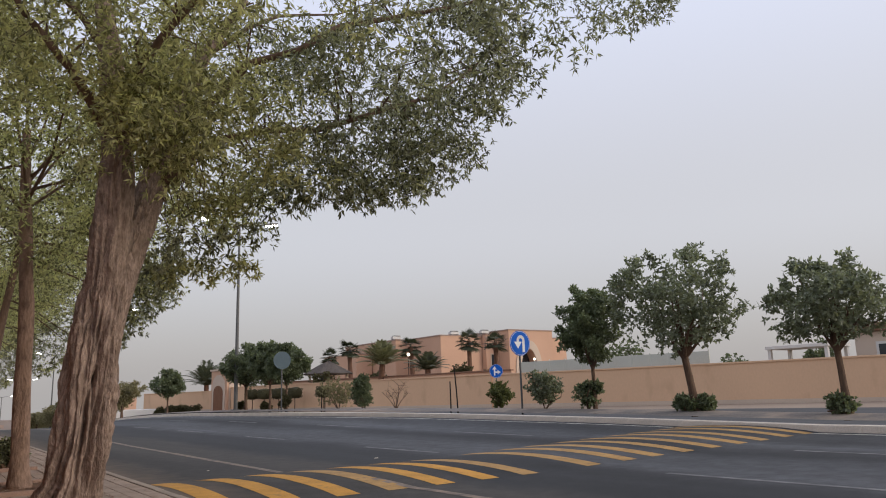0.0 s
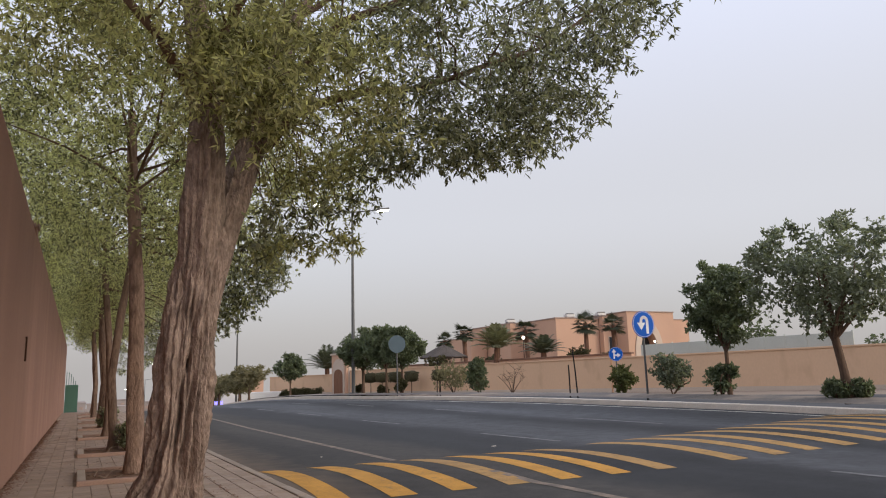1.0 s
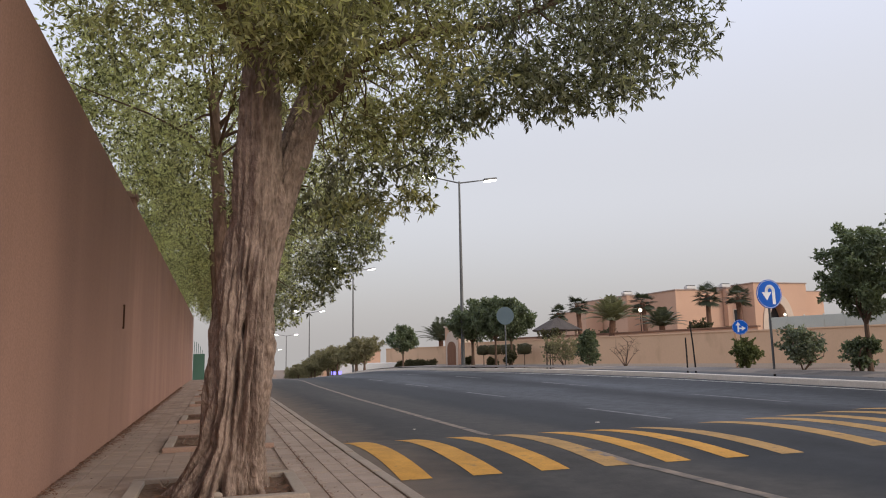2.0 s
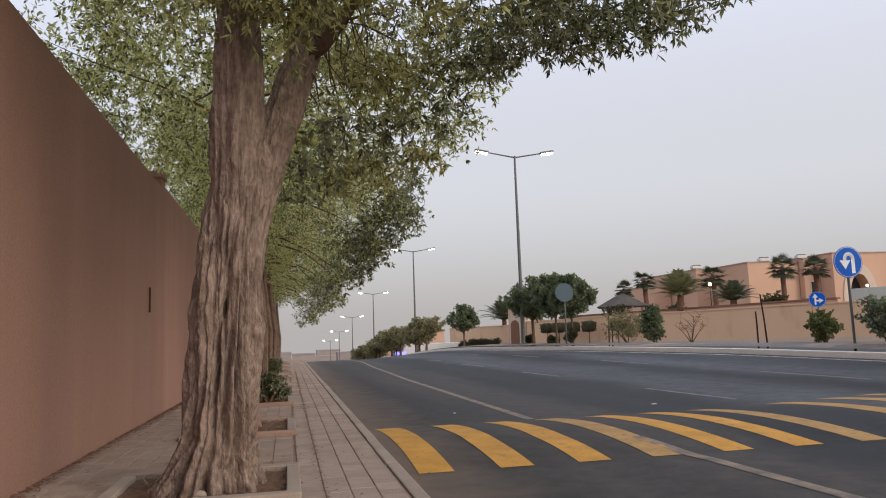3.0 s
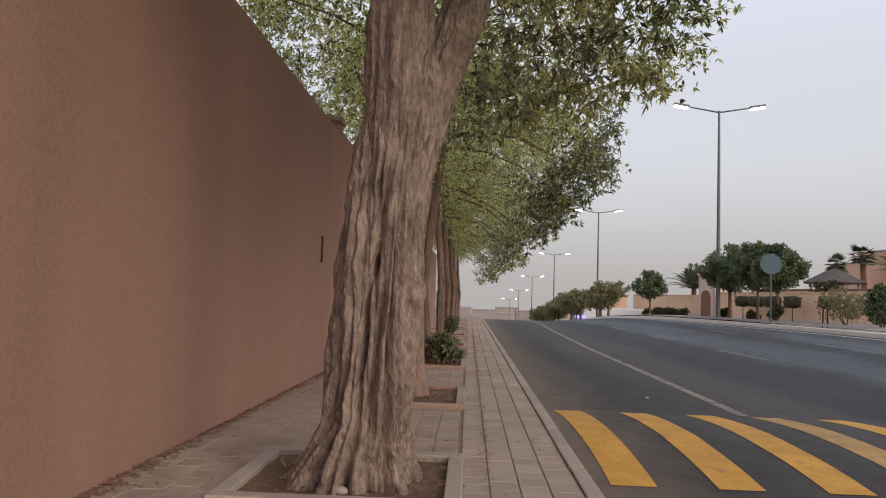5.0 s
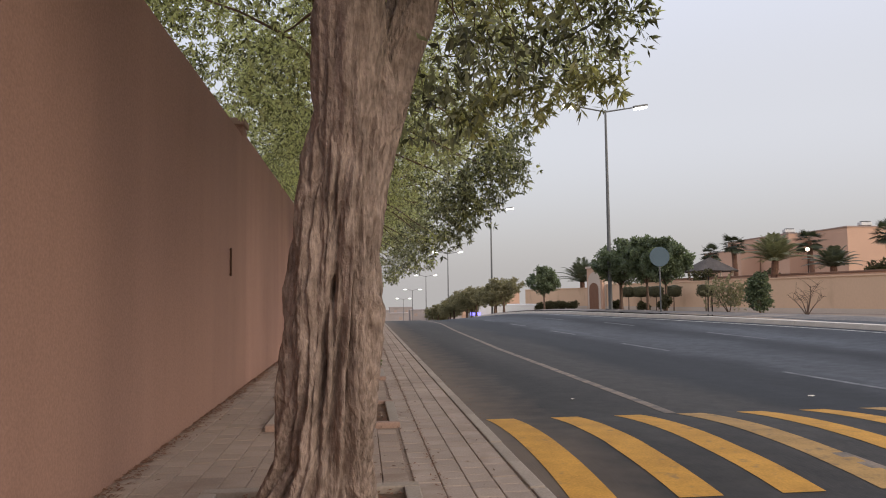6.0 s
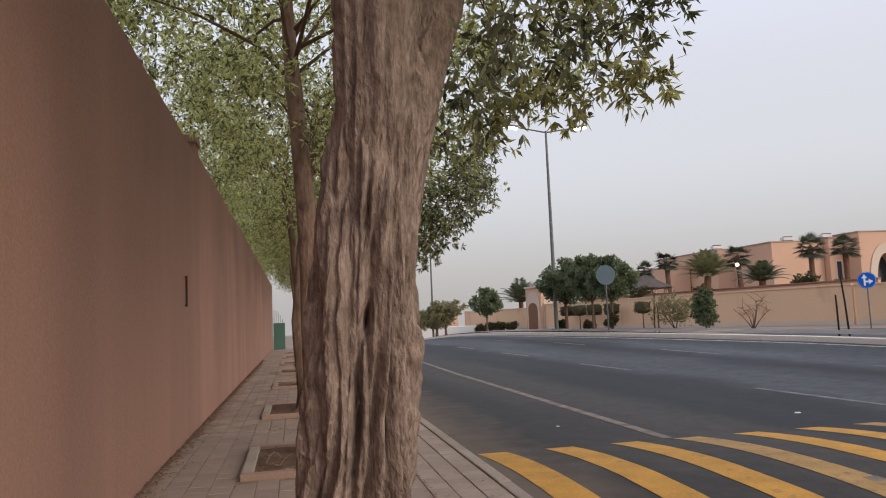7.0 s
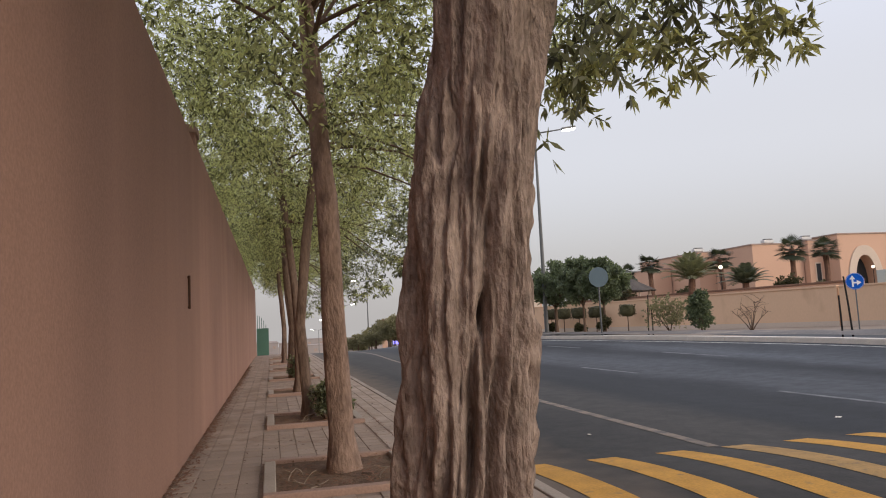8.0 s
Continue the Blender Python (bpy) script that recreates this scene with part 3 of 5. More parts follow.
# the big tree that the path passes: a fluted, forked trunk
def fluted(name, parent, keys, rows, sides, seed, flare=0.0, marks=True):
    """A furrowed trunk or limb through keys of (z, x, y, radius)."""
    KZ, KX, KY, KR = zip(*keys)
    verts, faces = [], []
    for j in range(rows + 1):
        z = KZ[0] + (KZ[-1] - KZ[0]) * j / rows
        cx, cy, cr = np.interp(z, KZ, KX), np.interp(z, KZ, KY), np.interp(z, KZ, KR)
        for k in range(sides):
            w = 2 * math.pi * k / sides
            tw = w + 0.18 * z + seed
            # rounded ropes of wood between sharp creases, then smaller ones, then bark
            f = 2 * abs(noise.noise((math.cos(tw) * 2.3, math.sin(tw) * 2.3, z * 0.45 + seed)))
            g = 2 * abs(noise.noise((math.cos(tw) * 5.0, math.sin(tw) * 5.0, z * 0.95 + 7 + seed)))
            h = noise.noise((math.cos(tw) * 12, math.sin(tw) * 12, z * 6.0 + 3))
            e = noise.noise((math.cos(tw) * 26, math.sin(tw) * 26, z * 16.0 + 5))
            u = noise.noise((math.cos(tw) * 1.2, math.sin(tw) * 1.2, z * 1.3 + 11 + seed))
            v = noise.noise((math.cos(tw) * 3.0, math.sin(tw) * 3.0, z * 3.2 + 21 + seed))
            fl = flare * math.exp(-max(0, z) / 0.30)
            rr = cr * (1 + (0.27 + fl) * (min(f, 0.8) - 0.40) + 0.21 * (min(g, 0.75) - 0.40) + 0.08 * h + 0.035 * e + 0.06 * u + 0.07 * v)
            px, py = cx + rr * math.cos(w), cy + rr * math.sin(w)
            s = 0.0
            if marks:
                # a burl on the street-wall side, a hollow and slits in front
                def near(z0, dz, deg, dw):
                    return math.exp(-((z - z0) / dz) ** 2) * math.exp(-(((w - math.radians(deg) + math.pi) % (2 * math.pi) - math.pi) / dw) ** 2)
                s = 0.055 * near(1.66, 0.10, 158, 0.42) - 0.03 * near(0.95, 0.55, 160, 0.3) + 0.03 * near(1.4, 0.9, 190, 0.25) - 0.05 * near(1.75, 0.9, 157, 0.28) - 0.035 * near(1.2, 0.8, 170, 0.16) - 0.045 * near(2.45, 0.25, 345, 0.4) + 0.05 * near(2.25, 0.4, 207, 0.4) + 0.02 * near(2.02, 0.07, 352, 0.22) - 0.12 * near(1.66, 0.06, 268, 0.09) - 0.11 * near(1.15, 0.16, 262, 0.07) - 0.09 * near(0.75, 0.14, 275, 0.07) - 0.07 * near(2.12, 0.12, 255, 0.06)
                s += 0.045 * near(0.62, 0.07, 345, 0.14) + 0.04 * near(1.15, 0.06, 350, 0.12) + 0.035 * near(1.58, 0.05, 340, 0.12)
                s -= 0.05 * near(1.3, 0.55, 257, 0.09) + 0.05 * near(1.05, 0.7, 281, 0.09) + 0.045 * near(1.6, 0.8, 299, 0.08) + 0.045 * near(0.85, 0.6, 240, 0.09) + 0.04 * near(1.9, 0.5, 268, 0.08)
                s += 0.02 * near(1.42, 0.2, 350, 0.3) - 0.06 * near(1.25, 0.3, 285, 0.07) - 0.05 * near(0.55, 0.25, 300, 0.08)
            verts.append((px + s * math.cos(w), py + s * math.sin(w), z))
    for j in range(rows):
        for k in range(sides):
            a, b2 = j * sides + k, j * sides + (k + 1) % sides
            faces.append((a, b2, b2 + sides, a + sides))
    faces.append(tuple(range(rows * sides, (rows + 1) * sides)))
    raw(name, verts, faces, BARK, parent, smooth=True)


def stem(name, pts, radii, parent, material, sides=28):
    """A ribbed limb along a curve."""
    ps, rs = [], []
    for i in range(len(pts) - 1):
        for k in range(8):
            u = k / 8
            ps.append(Vector(pts[i]).lerp(Vector(pts[i + 1]), u))
            rs.append(radii[i] * (1 - u) + radii[i + 1] * u)
    ps.append(Vector(pts[-1]))
    rs.append(radii[-1])
    return part(name, tube(bmesh.new(), ps, rs, sides, rough=0.22, seed=len(pts)), material, parent, smooth=True)


TREE_A = tagged(empty("street_tree", 0, 0, 0), "old forked tree with a thick furrowed trunk in a kerbed pit", "tree", group="trees along the pavement")
fluted("trunk", TREE_A, ((-0.1, -1.78, -0.64, 0.53), (0.13, -1.77, -0.68, 0.45), (0.3, -1.74, -0.76, 0.365), (0.6, -1.66, -0.88, 0.272), (1.0, -1.615, -1.01, 0.250), (1.65, -1.575, -1.07, 0.246),
                         (2.2, -1.52, -1.10, 0.247), (2.6, -1.46, -1.08, 0.240), (2.9, -1.41, -1.08, 0.20), (3.2, -1.38, -1.05, 0.10), (3.3, -1.38, -1.05, 0.03)), 280, 190, 0.0, 0.26)
fluted("limb", TREE_A, ((1.7, -1.57, -1.06, 0.04), (2.2, -1.55, -1.12, 0.14), (2.6, -1.51, -1.17, 0.185), (3.2, -1.48, -1.24, 0.195), (4.1, -1.46, -1.3, 0.17), (5.4, -1.60, -1.2, 0.12), (6.8, -1.8, -1.1, 0.05)), 110, 64, 2.0, marks=False)
fluted("limb", TREE_A, ((1.6, -1.53, -1.07, 0.04), (2.1, -1.46, -1.05, 0.14), (2.5, -1.39, -0.98, 0.175), (3.05, -1.23, -0.86, 0.172), (3.6, -1.06, -0.74, 0.165), (4.8, -0.70, -0.42, 0.13), (6.2, -0.2, -0.1, 0.085), (7.4, 0.5, 0.2, 0.04)), 120, 64, 5.0, marks=False)


def low_edge(x):
    """The underside of the near crown, over the distance across the street."""
    return float(np.interp(x, (-6, -3, -2.2, -1.25, -1.0, -0.75, -0.3, 0.4, 0.8, 1.7, 2.7, 3.2, 3.7, 4.3, 5.3, 6.7, 8.0), (6.6, 5.6, 4.8, 4.5, 2.64, 2.76, 3.18, 3.35, 3.75, 4.05, 4.40, 4.72, 5.5, 6.7, 7.4, 8.3, 9.0)))


clumps_a, ra = [], random.Random(12)
while len(clumps_a) < 250:
    x, y = ra.uniform(-5.2, 4.8), ra.uniform(-5.0, 3.6)
    lo = max(low_edge(x), 3.7) + 0.38 * abs(y + 1.4)
    hi = 10.2 - 0.10 * (x * x + (y + 1) ** 2)
    if hi > lo and (x < 0.2 or y > 0.8 or ra.random() < 0.85) and (x + 0.3) ** 2 / 30 + (y + 0.8) ** 2 / 20 < 1:
        clumps_a.append((x, y, lo + (hi - lo) * ra.random() ** 1.7))
# boughs that hang over the road and the pavement
clumps_a += [(ra.uniform(-1.3, 2.3), ra.uniform(-2.6, -0.6), ra.uniform(4.7, 7.0)) for _ in range(24)]
clumps_a += [(ra.uniform(-3.7, -2.5), ra.uniform(-2.2, 0.8), ra.uniform(4.9, 6.8)) for _ in range(16)]
hang = []
for k in range(66):
    x = -0.97 + 5.17 * (k + 0.5) / 66
    y = -1.4 + ra.uniform(-0.4, 0.5) + 0.85 * max(0.0, min(1.0, 1.4 - x))
    hang.append((x, y, low_edge(x) + 0.08 + (0.3 * abs(y + 1.4) if x > 1.0 else 0.12) + (0.0 if k % 2 else ra.uniform(0.2, 0.7))))
hang = [(x, y, z + (0.14 if 0.2 < x < 1.4 else 0.0)) for x, y, z in hang]
hang += [(4.7, -1.4, 7.4), (5.3, -1.5, 8.0), (6.0, -1.8, 8.4), (5.7, -2.0, 8.8), (5.9, -2.6, 7.7), (6.6, -2.8, 8.0), (5.3, -2.4, 7.4), (6.3, -2.4, 8.3), (5.0, -3.0, 6.9), (5.6, -3.1, 7.1), (6.2, -3.1, 7.4), (6.6, -3.0, 7.9),
         (-1.9, -2.3, 5.0), (-1.2, -2.4, 4.9), (-0.6, -2.2, 5.1), (-1.6, -1.9, 4.7), (-1.1, -2.0, 4.5), (-2.2, -1.6, 5.0),
         (-1.25, -1.9, 4.15), (-1.05, -1.95, 3.85), (-1.35, -1.95, 4.6), (-0.92, -1.85, 4.15), (-1.5, -1.9, 4.95), (-1.0, -1.85, 4.55), (-1.75, -2.0, 4.7), (-1.2, -2.1, 4.35)]
hang += [(ra.uniform(-1.7, -0.75), ra.uniform(-2.3, -1.75), ra.uniform(3.95, 5.1)) for _ in range(16)]
hang += [(x + ra.uniform(-0.2, 0.2), -1.75 + ra.uniform(-0.3, 0.1), z) for x, z in ((-0.3, 4.3), (0.1, 4.5), (0.5, 4.6), (0.9, 4.7), (1.3, 4.9), (1.7, 5.0), (2.1, 5.2), (2.5, 5.4), (2.9, 5.7), (0.3, 5.1), (1.1, 5.5))]
low = [(-0.5, 0.0, 2.96), (-0.45, 0.05, 3.16), (-0.58, -0.1, 3.08), (0.02, -0.88, 3.0), (0.15, -0.7, 3.1), (-0.28, -0.63, 3.02), (-0.1, -0.3, 3.08), (0.28, -0.85, 3.1), (-0.32, -0.2, 3.2)]
leaf_cloud("crown", low, [0.17] * len(low), 15, 0.090, 0.0130, LEAF_LIT, TREE_A, 6, 0.35, 0.10)
for k, c in enumerate(low):
    limbs(TREE_A, (-0.72 + 0.06 * k, -0.42, 4.6 + 0.03 * k), [c], 0.011, k + 300)
# light put into the leaf colour: bright round the trunk, backlit-dark over the road
low_sprigs = [c for c in hang if c[0] < 0.5 and c[2] < 3.75]
inner, outer = [c for c in hang if c[0] < 0.5 and c[2] >= 3.75], [c for c in hang if c[0] >= 0.5]
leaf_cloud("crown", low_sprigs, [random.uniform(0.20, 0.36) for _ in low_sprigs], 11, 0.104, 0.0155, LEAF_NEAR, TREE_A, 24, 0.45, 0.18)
leaf_cloud("crown", inner, [random.uniform(0.24, 0.42) for _ in inner], 27, 0.092, 0.0135, LEAF_LIT, TREE_A, 4, 0.3, 0.14)
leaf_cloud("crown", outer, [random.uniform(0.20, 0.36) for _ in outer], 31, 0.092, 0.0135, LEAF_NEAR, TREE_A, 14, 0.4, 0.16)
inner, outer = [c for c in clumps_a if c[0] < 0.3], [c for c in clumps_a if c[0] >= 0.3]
leaf_cloud("crown", inner, [random.uniform(0.34, 0.66) for _ in inner], 36, 0.102, 0.0140, LEAF_LIT, TREE_A, 3)
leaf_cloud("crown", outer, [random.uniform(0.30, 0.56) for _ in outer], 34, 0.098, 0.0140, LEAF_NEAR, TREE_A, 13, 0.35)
# boughs that carry the crown, and twigs from them to the leaf clumps
BOUGHS = [
    ([(-0.92, -0.62, 4.05), (-0.45, -0.85, 4.55), (0.35, -1.15, 4.85), (1.5, -1.35, 5.15), (2.8, -1.40, 5.75), (3.7, -1.4, 6.5)], 0.085),
    ([(-0.62, -0.36, 5.05), (0.2, -0.75, 5.9), (1.4, -1.2, 6.6), (3.0, -1.5, 7.2), (4.8, -1.8, 7.8), (6.2, -2.1, 8.4)], 0.08),
    ([(-0.2, -0.1, 6.2), (0.7, 0.6, 7.2), (1.9, 1.1, 8.0), (3.1, 1.3, 8.6)], 0.06),
    ([(0.15, 0.05, 6.8), (0.4, -0.5, 7.9), (1.3, -1.2, 8.9)], 0.05),
    ([(-1.47, -1.3, 4.2), (-2.0, -1.6, 4.9), (-2.9, -1.9, 5.9), (-3.9, -2.1, 6.9)], 0.075),
    ([(-1.58, -1.22, 5.3), (-2.2, -0.6, 6.4), (-3.0, 0.3, 7.5), (-3.6, 1.1, 8.2)], 0.06),
    ([(-1.52, -1.28, 4.7), (-1.15, -1.95, 5.5), (-0.6, -2.9, 6.5), (-0.1, -3.8, 7.4)], 0.07),
    ([(-1.7, -1.15, 6.1), (-1.4, -1.9, 7.2), (-1.6, -2.8, 8.2)], 0.05),
    ([(-0.75, -0.45, 4.7), (-0.5, 0.3, 5.5), (-0.2, 1.3, 6.5), (0.2, 2.2, 7.4)], 0.06),
]
joints = []
for pts, r0 in BOUGHS:
    full = [Vector(pts[0])]
    for a_, b_ in zip(pts, pts[1:]):
        full.append(Vector(a_).lerp(Vector(b_), 0.5) + Vector((ra.uniform(-0.1, 0.1), ra.uniform(-0.1, 0.1), ra.uniform(-0.14, 0.14))))
        full.append(Vector(b_))
    pts, r0 = full, r0 * 0.85
    n_ = len(pts)
    stem("bough", pts, [r0 * (1 - 0.85 * q / (n_ - 1)) for q in range(n_)], TREE_A, BARK_DARK, 8)
    joints += [Vector(a_).lerp(Vector(b_), u_) for a_, b_ in zip(pts, pts[1:]) for u_ in (0.25, 0.6, 0.95)]
joints += [Vector((-1.55, -1.22, 4.6)), Vector((-1.65, -1.17, 5.8)), Vector((-0.6, -0.35, 5.1)), Vector((0.1, 0.0, 6.7))]
for k, c in enumerate(clumps_a[::3] + hang[::2]):
    c = Vector(c)
    near_j = min(joints, key=lambda q: (q - c).length + (0.8 if q.z > c.z + 0.8 else 0.0))
    if 0.3 < (near_j - c).length < 2.2:
        limbs(TREE_A, near_j, [c], 0.016, k, 5, "twig")


def street_tree(seed, trunk_pts, trunk_r, n=128, hanging=0, bark=None):
    t = tagged(empty("street_tree"), "street tree with a slender brown trunk in a kerbed pit", "tree", group="trees along the pavement")
    stem("trunk", trunk_pts, trunk_r, t, bark or BARK_SLIM, 18)
    cl = [c for c in vase(n, 3.6, 4.0 if hanging else 3.65, 8.8, seed, (0.35, 0)) if not (c[0] < -1.3 and c[2] < 4.6)]
    rr_ = random.Random(seed + 500)
    if hanging:
        # boughs that droop over the road
        droop = [(1.95 + 1.6 * (q / (hanging - 1)) + rr_.uniform(-0.2, 0.2), -0.5 + rr_.uniform(-0.5, 0.5), 2.55 + 1.6 * (q / (hanging - 1)) + (q % 3) * 0.42) for q in range(hanging)]
        # darker leaf colour imitates their silhouette against the sky
        leaf_cloud("crown", droop, [rr_.uniform(0.25, 0.45) for _ in droop], 24, 0.115, 0.0180, LEAF_NEAR, t, seed + 9, 0.45)
        cl = droop[::4] + cl
        for q in range(4):
            limbs(t, Vector(trunk_pts[-2]).lerp(Vector(trunk_pts[-1]), 0.2 * q), [droop[(1 + q) * hanging // 5]], 0.035, seed + 70 + q)
    cl += [(rr_.uniform(-0.8, 1.0), rr_.uniform(-1.3, 0.9), rr_.uniform(4.0, 6.5)) for _ in range(16)]
    cl += [(rr_.uniform(-2.7, -1.0), rr_.uniform(-2.2, 2.0), rr_.uniform(4.7, 7.4)) for _ in range(30)]
    leaf_cloud("crown", cl, [random.uniform(0.28, 0.60) for _ in cl], 26, 0.098, 0.0165, LEAF, t, seed)
    for k, c in enumerate(cl[:30:2]):
        root = Vector(trunk_pts[-3]).lerp(Vector(trunk_pts[-1]), 0.45 + 0.036 * k)
        if c[2] > root.z - 0.5:
            limbs(t, root, [c], 0.028, seed + k)
    return t


T2 = street_tree(21, [(0, 0, -0.1), (-0.03, 0.0, 0.35), (-0.06, 0.02, 1.5), (-0.10, 0.0, 3.0), (-0.22, 0.0, 4.4), (-0.3, 0.1, 6.0)], [0.215, 0.140, 0.125, 0.116, 0.10, 0.06])
T3 = street_tree(22, [(0, 0, -0.1), (0.0, 0.0, 0.3), (-0.08, 0.05, 1.6), (0.05, 0.0, 3.0), (0.25, 0.0, 4.4), (0.4, 0.1, 6.0)], [0.150, 0.096, 0.086, 0.083, 0.078, 0.055], hanging=28, bark=BARK_BROWN)
T4 = street_tree(23, [(0, 0, -0.1), (0.02, 0.0, 0.3), (0.06, 0.05, 1.6), (-0.05, 0.0, 2.7), (-0.2, 0.05, 4.2), (-0.3, 0.1, 5.8)], [0.175, 0.115, 0.102, 0.096, 0.088, 0.05], hanging=9, bark=BARK_BROWN)
T2.matrix_basis = pose(-1.665, 4.0, PAVE)
T3.matrix_basis = pose(-1.82, 9.0, PAVE)
T4.matrix_basis = pose(-1.78, 14.4, PAVE, 0, 0, 22)
for k, (y, rz, src) in enumerate(((19.8, -14, T4), (25.2, -30, T4), (31.0, 34, T4), (37.0, 8, T4), (43.5, -38, T4))):
    copy_thing(src, pose(-1.78 + 0.08 * math.sin(k * 2.1), y, PAVE + land(0, y), 0, 0, rz))


def tree_pit(y0, y1, x0=-2.5, x1=-0.98, red=False):
    z = pave_z(y0)
    t = tagged(empty("tree_pit", 0, 0, z), "raised concrete kerb frame round bare soil at a tree", "tree pit", group="tree pits")
    h, w = 0.055, 0.12
    mat = KERB_RED if red else KERB
    part("edging", boxed(x0, x1, y0, y0 + w, -0.1, h, bevel=0.012), mat, t)
    part("edging", boxed(x0, x1, y1 - w, y1, -0.1, h, bevel=0.012), mat, t)
    part("edging", boxed(x0, x0 + w, y0 + w + 0.003, y1 - w - 0.003, -0.1, h - 0.003, bevel=0.012), KERB, t)
    part("edging", boxed(x1 - w, x1, y0 + w + 0.003, y1 - w - 0.003, -0.1, h - 0.003, bevel=0.012), KERB, t)
    bm = bmesh.new()
    bmesh.ops.create_grid(bm, x_segments=14, y_segments=14, size=0.5)
    for v in bm.verts:
        v.co.x = x0 + w * 0.9 + (v.co.x + 0.5) * (x1 - x0 - 1.8 * w)
        v.co.y = y0 + w * 0.9 + (v.co.y + 0.5) * (y1 - y0 - 1.8 * w)
        v.co.z = 0.012 + 0.025 * noise.noise((v.co.x * 4, v.co.y * 4, y0))
    part("soil", bm, SOIL, t, "dry brown soil with litter", smooth=True)
    return t


def pit_litter(y0, y1, n):
    return litter("pit_litter", n, lambda: (random.uniform(-2.35, -1.12), random.uniform(y0 + 0.14, y1 - 0.14), PAVE + 0.03), 0.035, TIMBER, "dry leaves and twigs lying on the pit soil", "leaf litter")


PITS = [(-1.4, 0.12), (2.85, 4.75), (7.8, 9.6), (13.6, 15.2), (19.0, 20.6), (24.4, 26.0), (30.2, 31.8), (36.2, 37.8)]
for k, (a, b) in enumerate(PITS):
    tree_pit(a, b, x0=-2.6 if k == 0 else -2.5, red=k > 0)
for a, b in PITS[:3]:
    pit_litter(a, b, 420)
bm = bmesh.new()
bmesh.ops.create_icosphere(bm, subdivisions=2, radius=0.042)
for v in bm.verts:
    v.co = Vector((v.co.x * 1.3, v.co.y, v.co.z * 0.75)) * (1 + 0.25 * noise.noise(v.co * 25))
stone = tagged(part("pebble", bm, KERB, smooth=True), "small pale stone lying in a tree pit", "stone")
stone.matrix_basis = pose(-1.78, -1.15, PAVE + 0.05)


def fallen_twig(x, y, z, seed):
    """A thin dead twig, curled, with a side shoot."""
    r_ = random.Random(seed)
    t = tagged(empty("fallen_twig", x, y, z, r_.uniform(0, 360)), "pale dry curled twig lying on the pit soil", "twig", group="dry twigs in the tree pits")
    n_ = 9
    pts = [Vector((0.34 * (k / n_ - 0.5) + r_.uniform(-.012, .012), 0.07 * math.sin(k * 0.8 + seed) + r_.uniform(-.012, .012), 0.012 + 0.10 * max(0.0, math.sin(k * 0.55 + seed)) ** 2)) for k in range(n_ + 1)]
    part("stem", tube(bmesh.new(), pts, [0.0085 - 0.0007 * k for k in range(n_ + 1)], 6), DRY_TWIG, t)
    for k in (3, 6):
        d_ = Vector((r_.uniform(0.02, 0.1), r_.choice((-1, 1)) * 0.1, r_.uniform(0.01, 0.05)))
        part("shoot", tube(bmesh.new(), [pts[k], pts[k] + d_ * 0.5, pts[k] + d_ + Vector((0.02, 0, 0.01))], [0.005, 0.004, 0.003], 5), DRY_TWIG, t)
    return t


for k, (x, y) in enumerate(((-2.05, 3.25), (-2.2, 3.5), (-1.25, 3.35), (-1.9, 8.15), (-2.3, -0.5))):
    fallen_twig(x, y, PAVE + 0.02, k + 3)


def scrap(x, y, s, seed):
    """A crumpled scrap of paper lying on the asphalt."""
    bm = bmesh.new()
    bmesh.ops.create_grid(bm, x_segments=5, y_segments=4, size=0.5)
    for v in bm.verts:
        v.co = Vector((v.co.x * s * 1.6, v.co.y * s, 0.012 + 0.012 * noise.noise(v.co * 5 + Vector((seed, 0, 0)))))
    ob = tagged(part("paper_scrap", bm, KERB_PALE, smooth=True), "crumpled pale scrap lying on the asphalt", "litter", group="scraps on the road")
    ob.matrix_basis = pose(x, y, road_z(x, y), 0, 0, seed * 40)


for x, y, s, k in ((5.52, 5.15, 0.08, 1), (1.83, 5.55, 0.05, 2)):
    scrap(x, y, s, k)

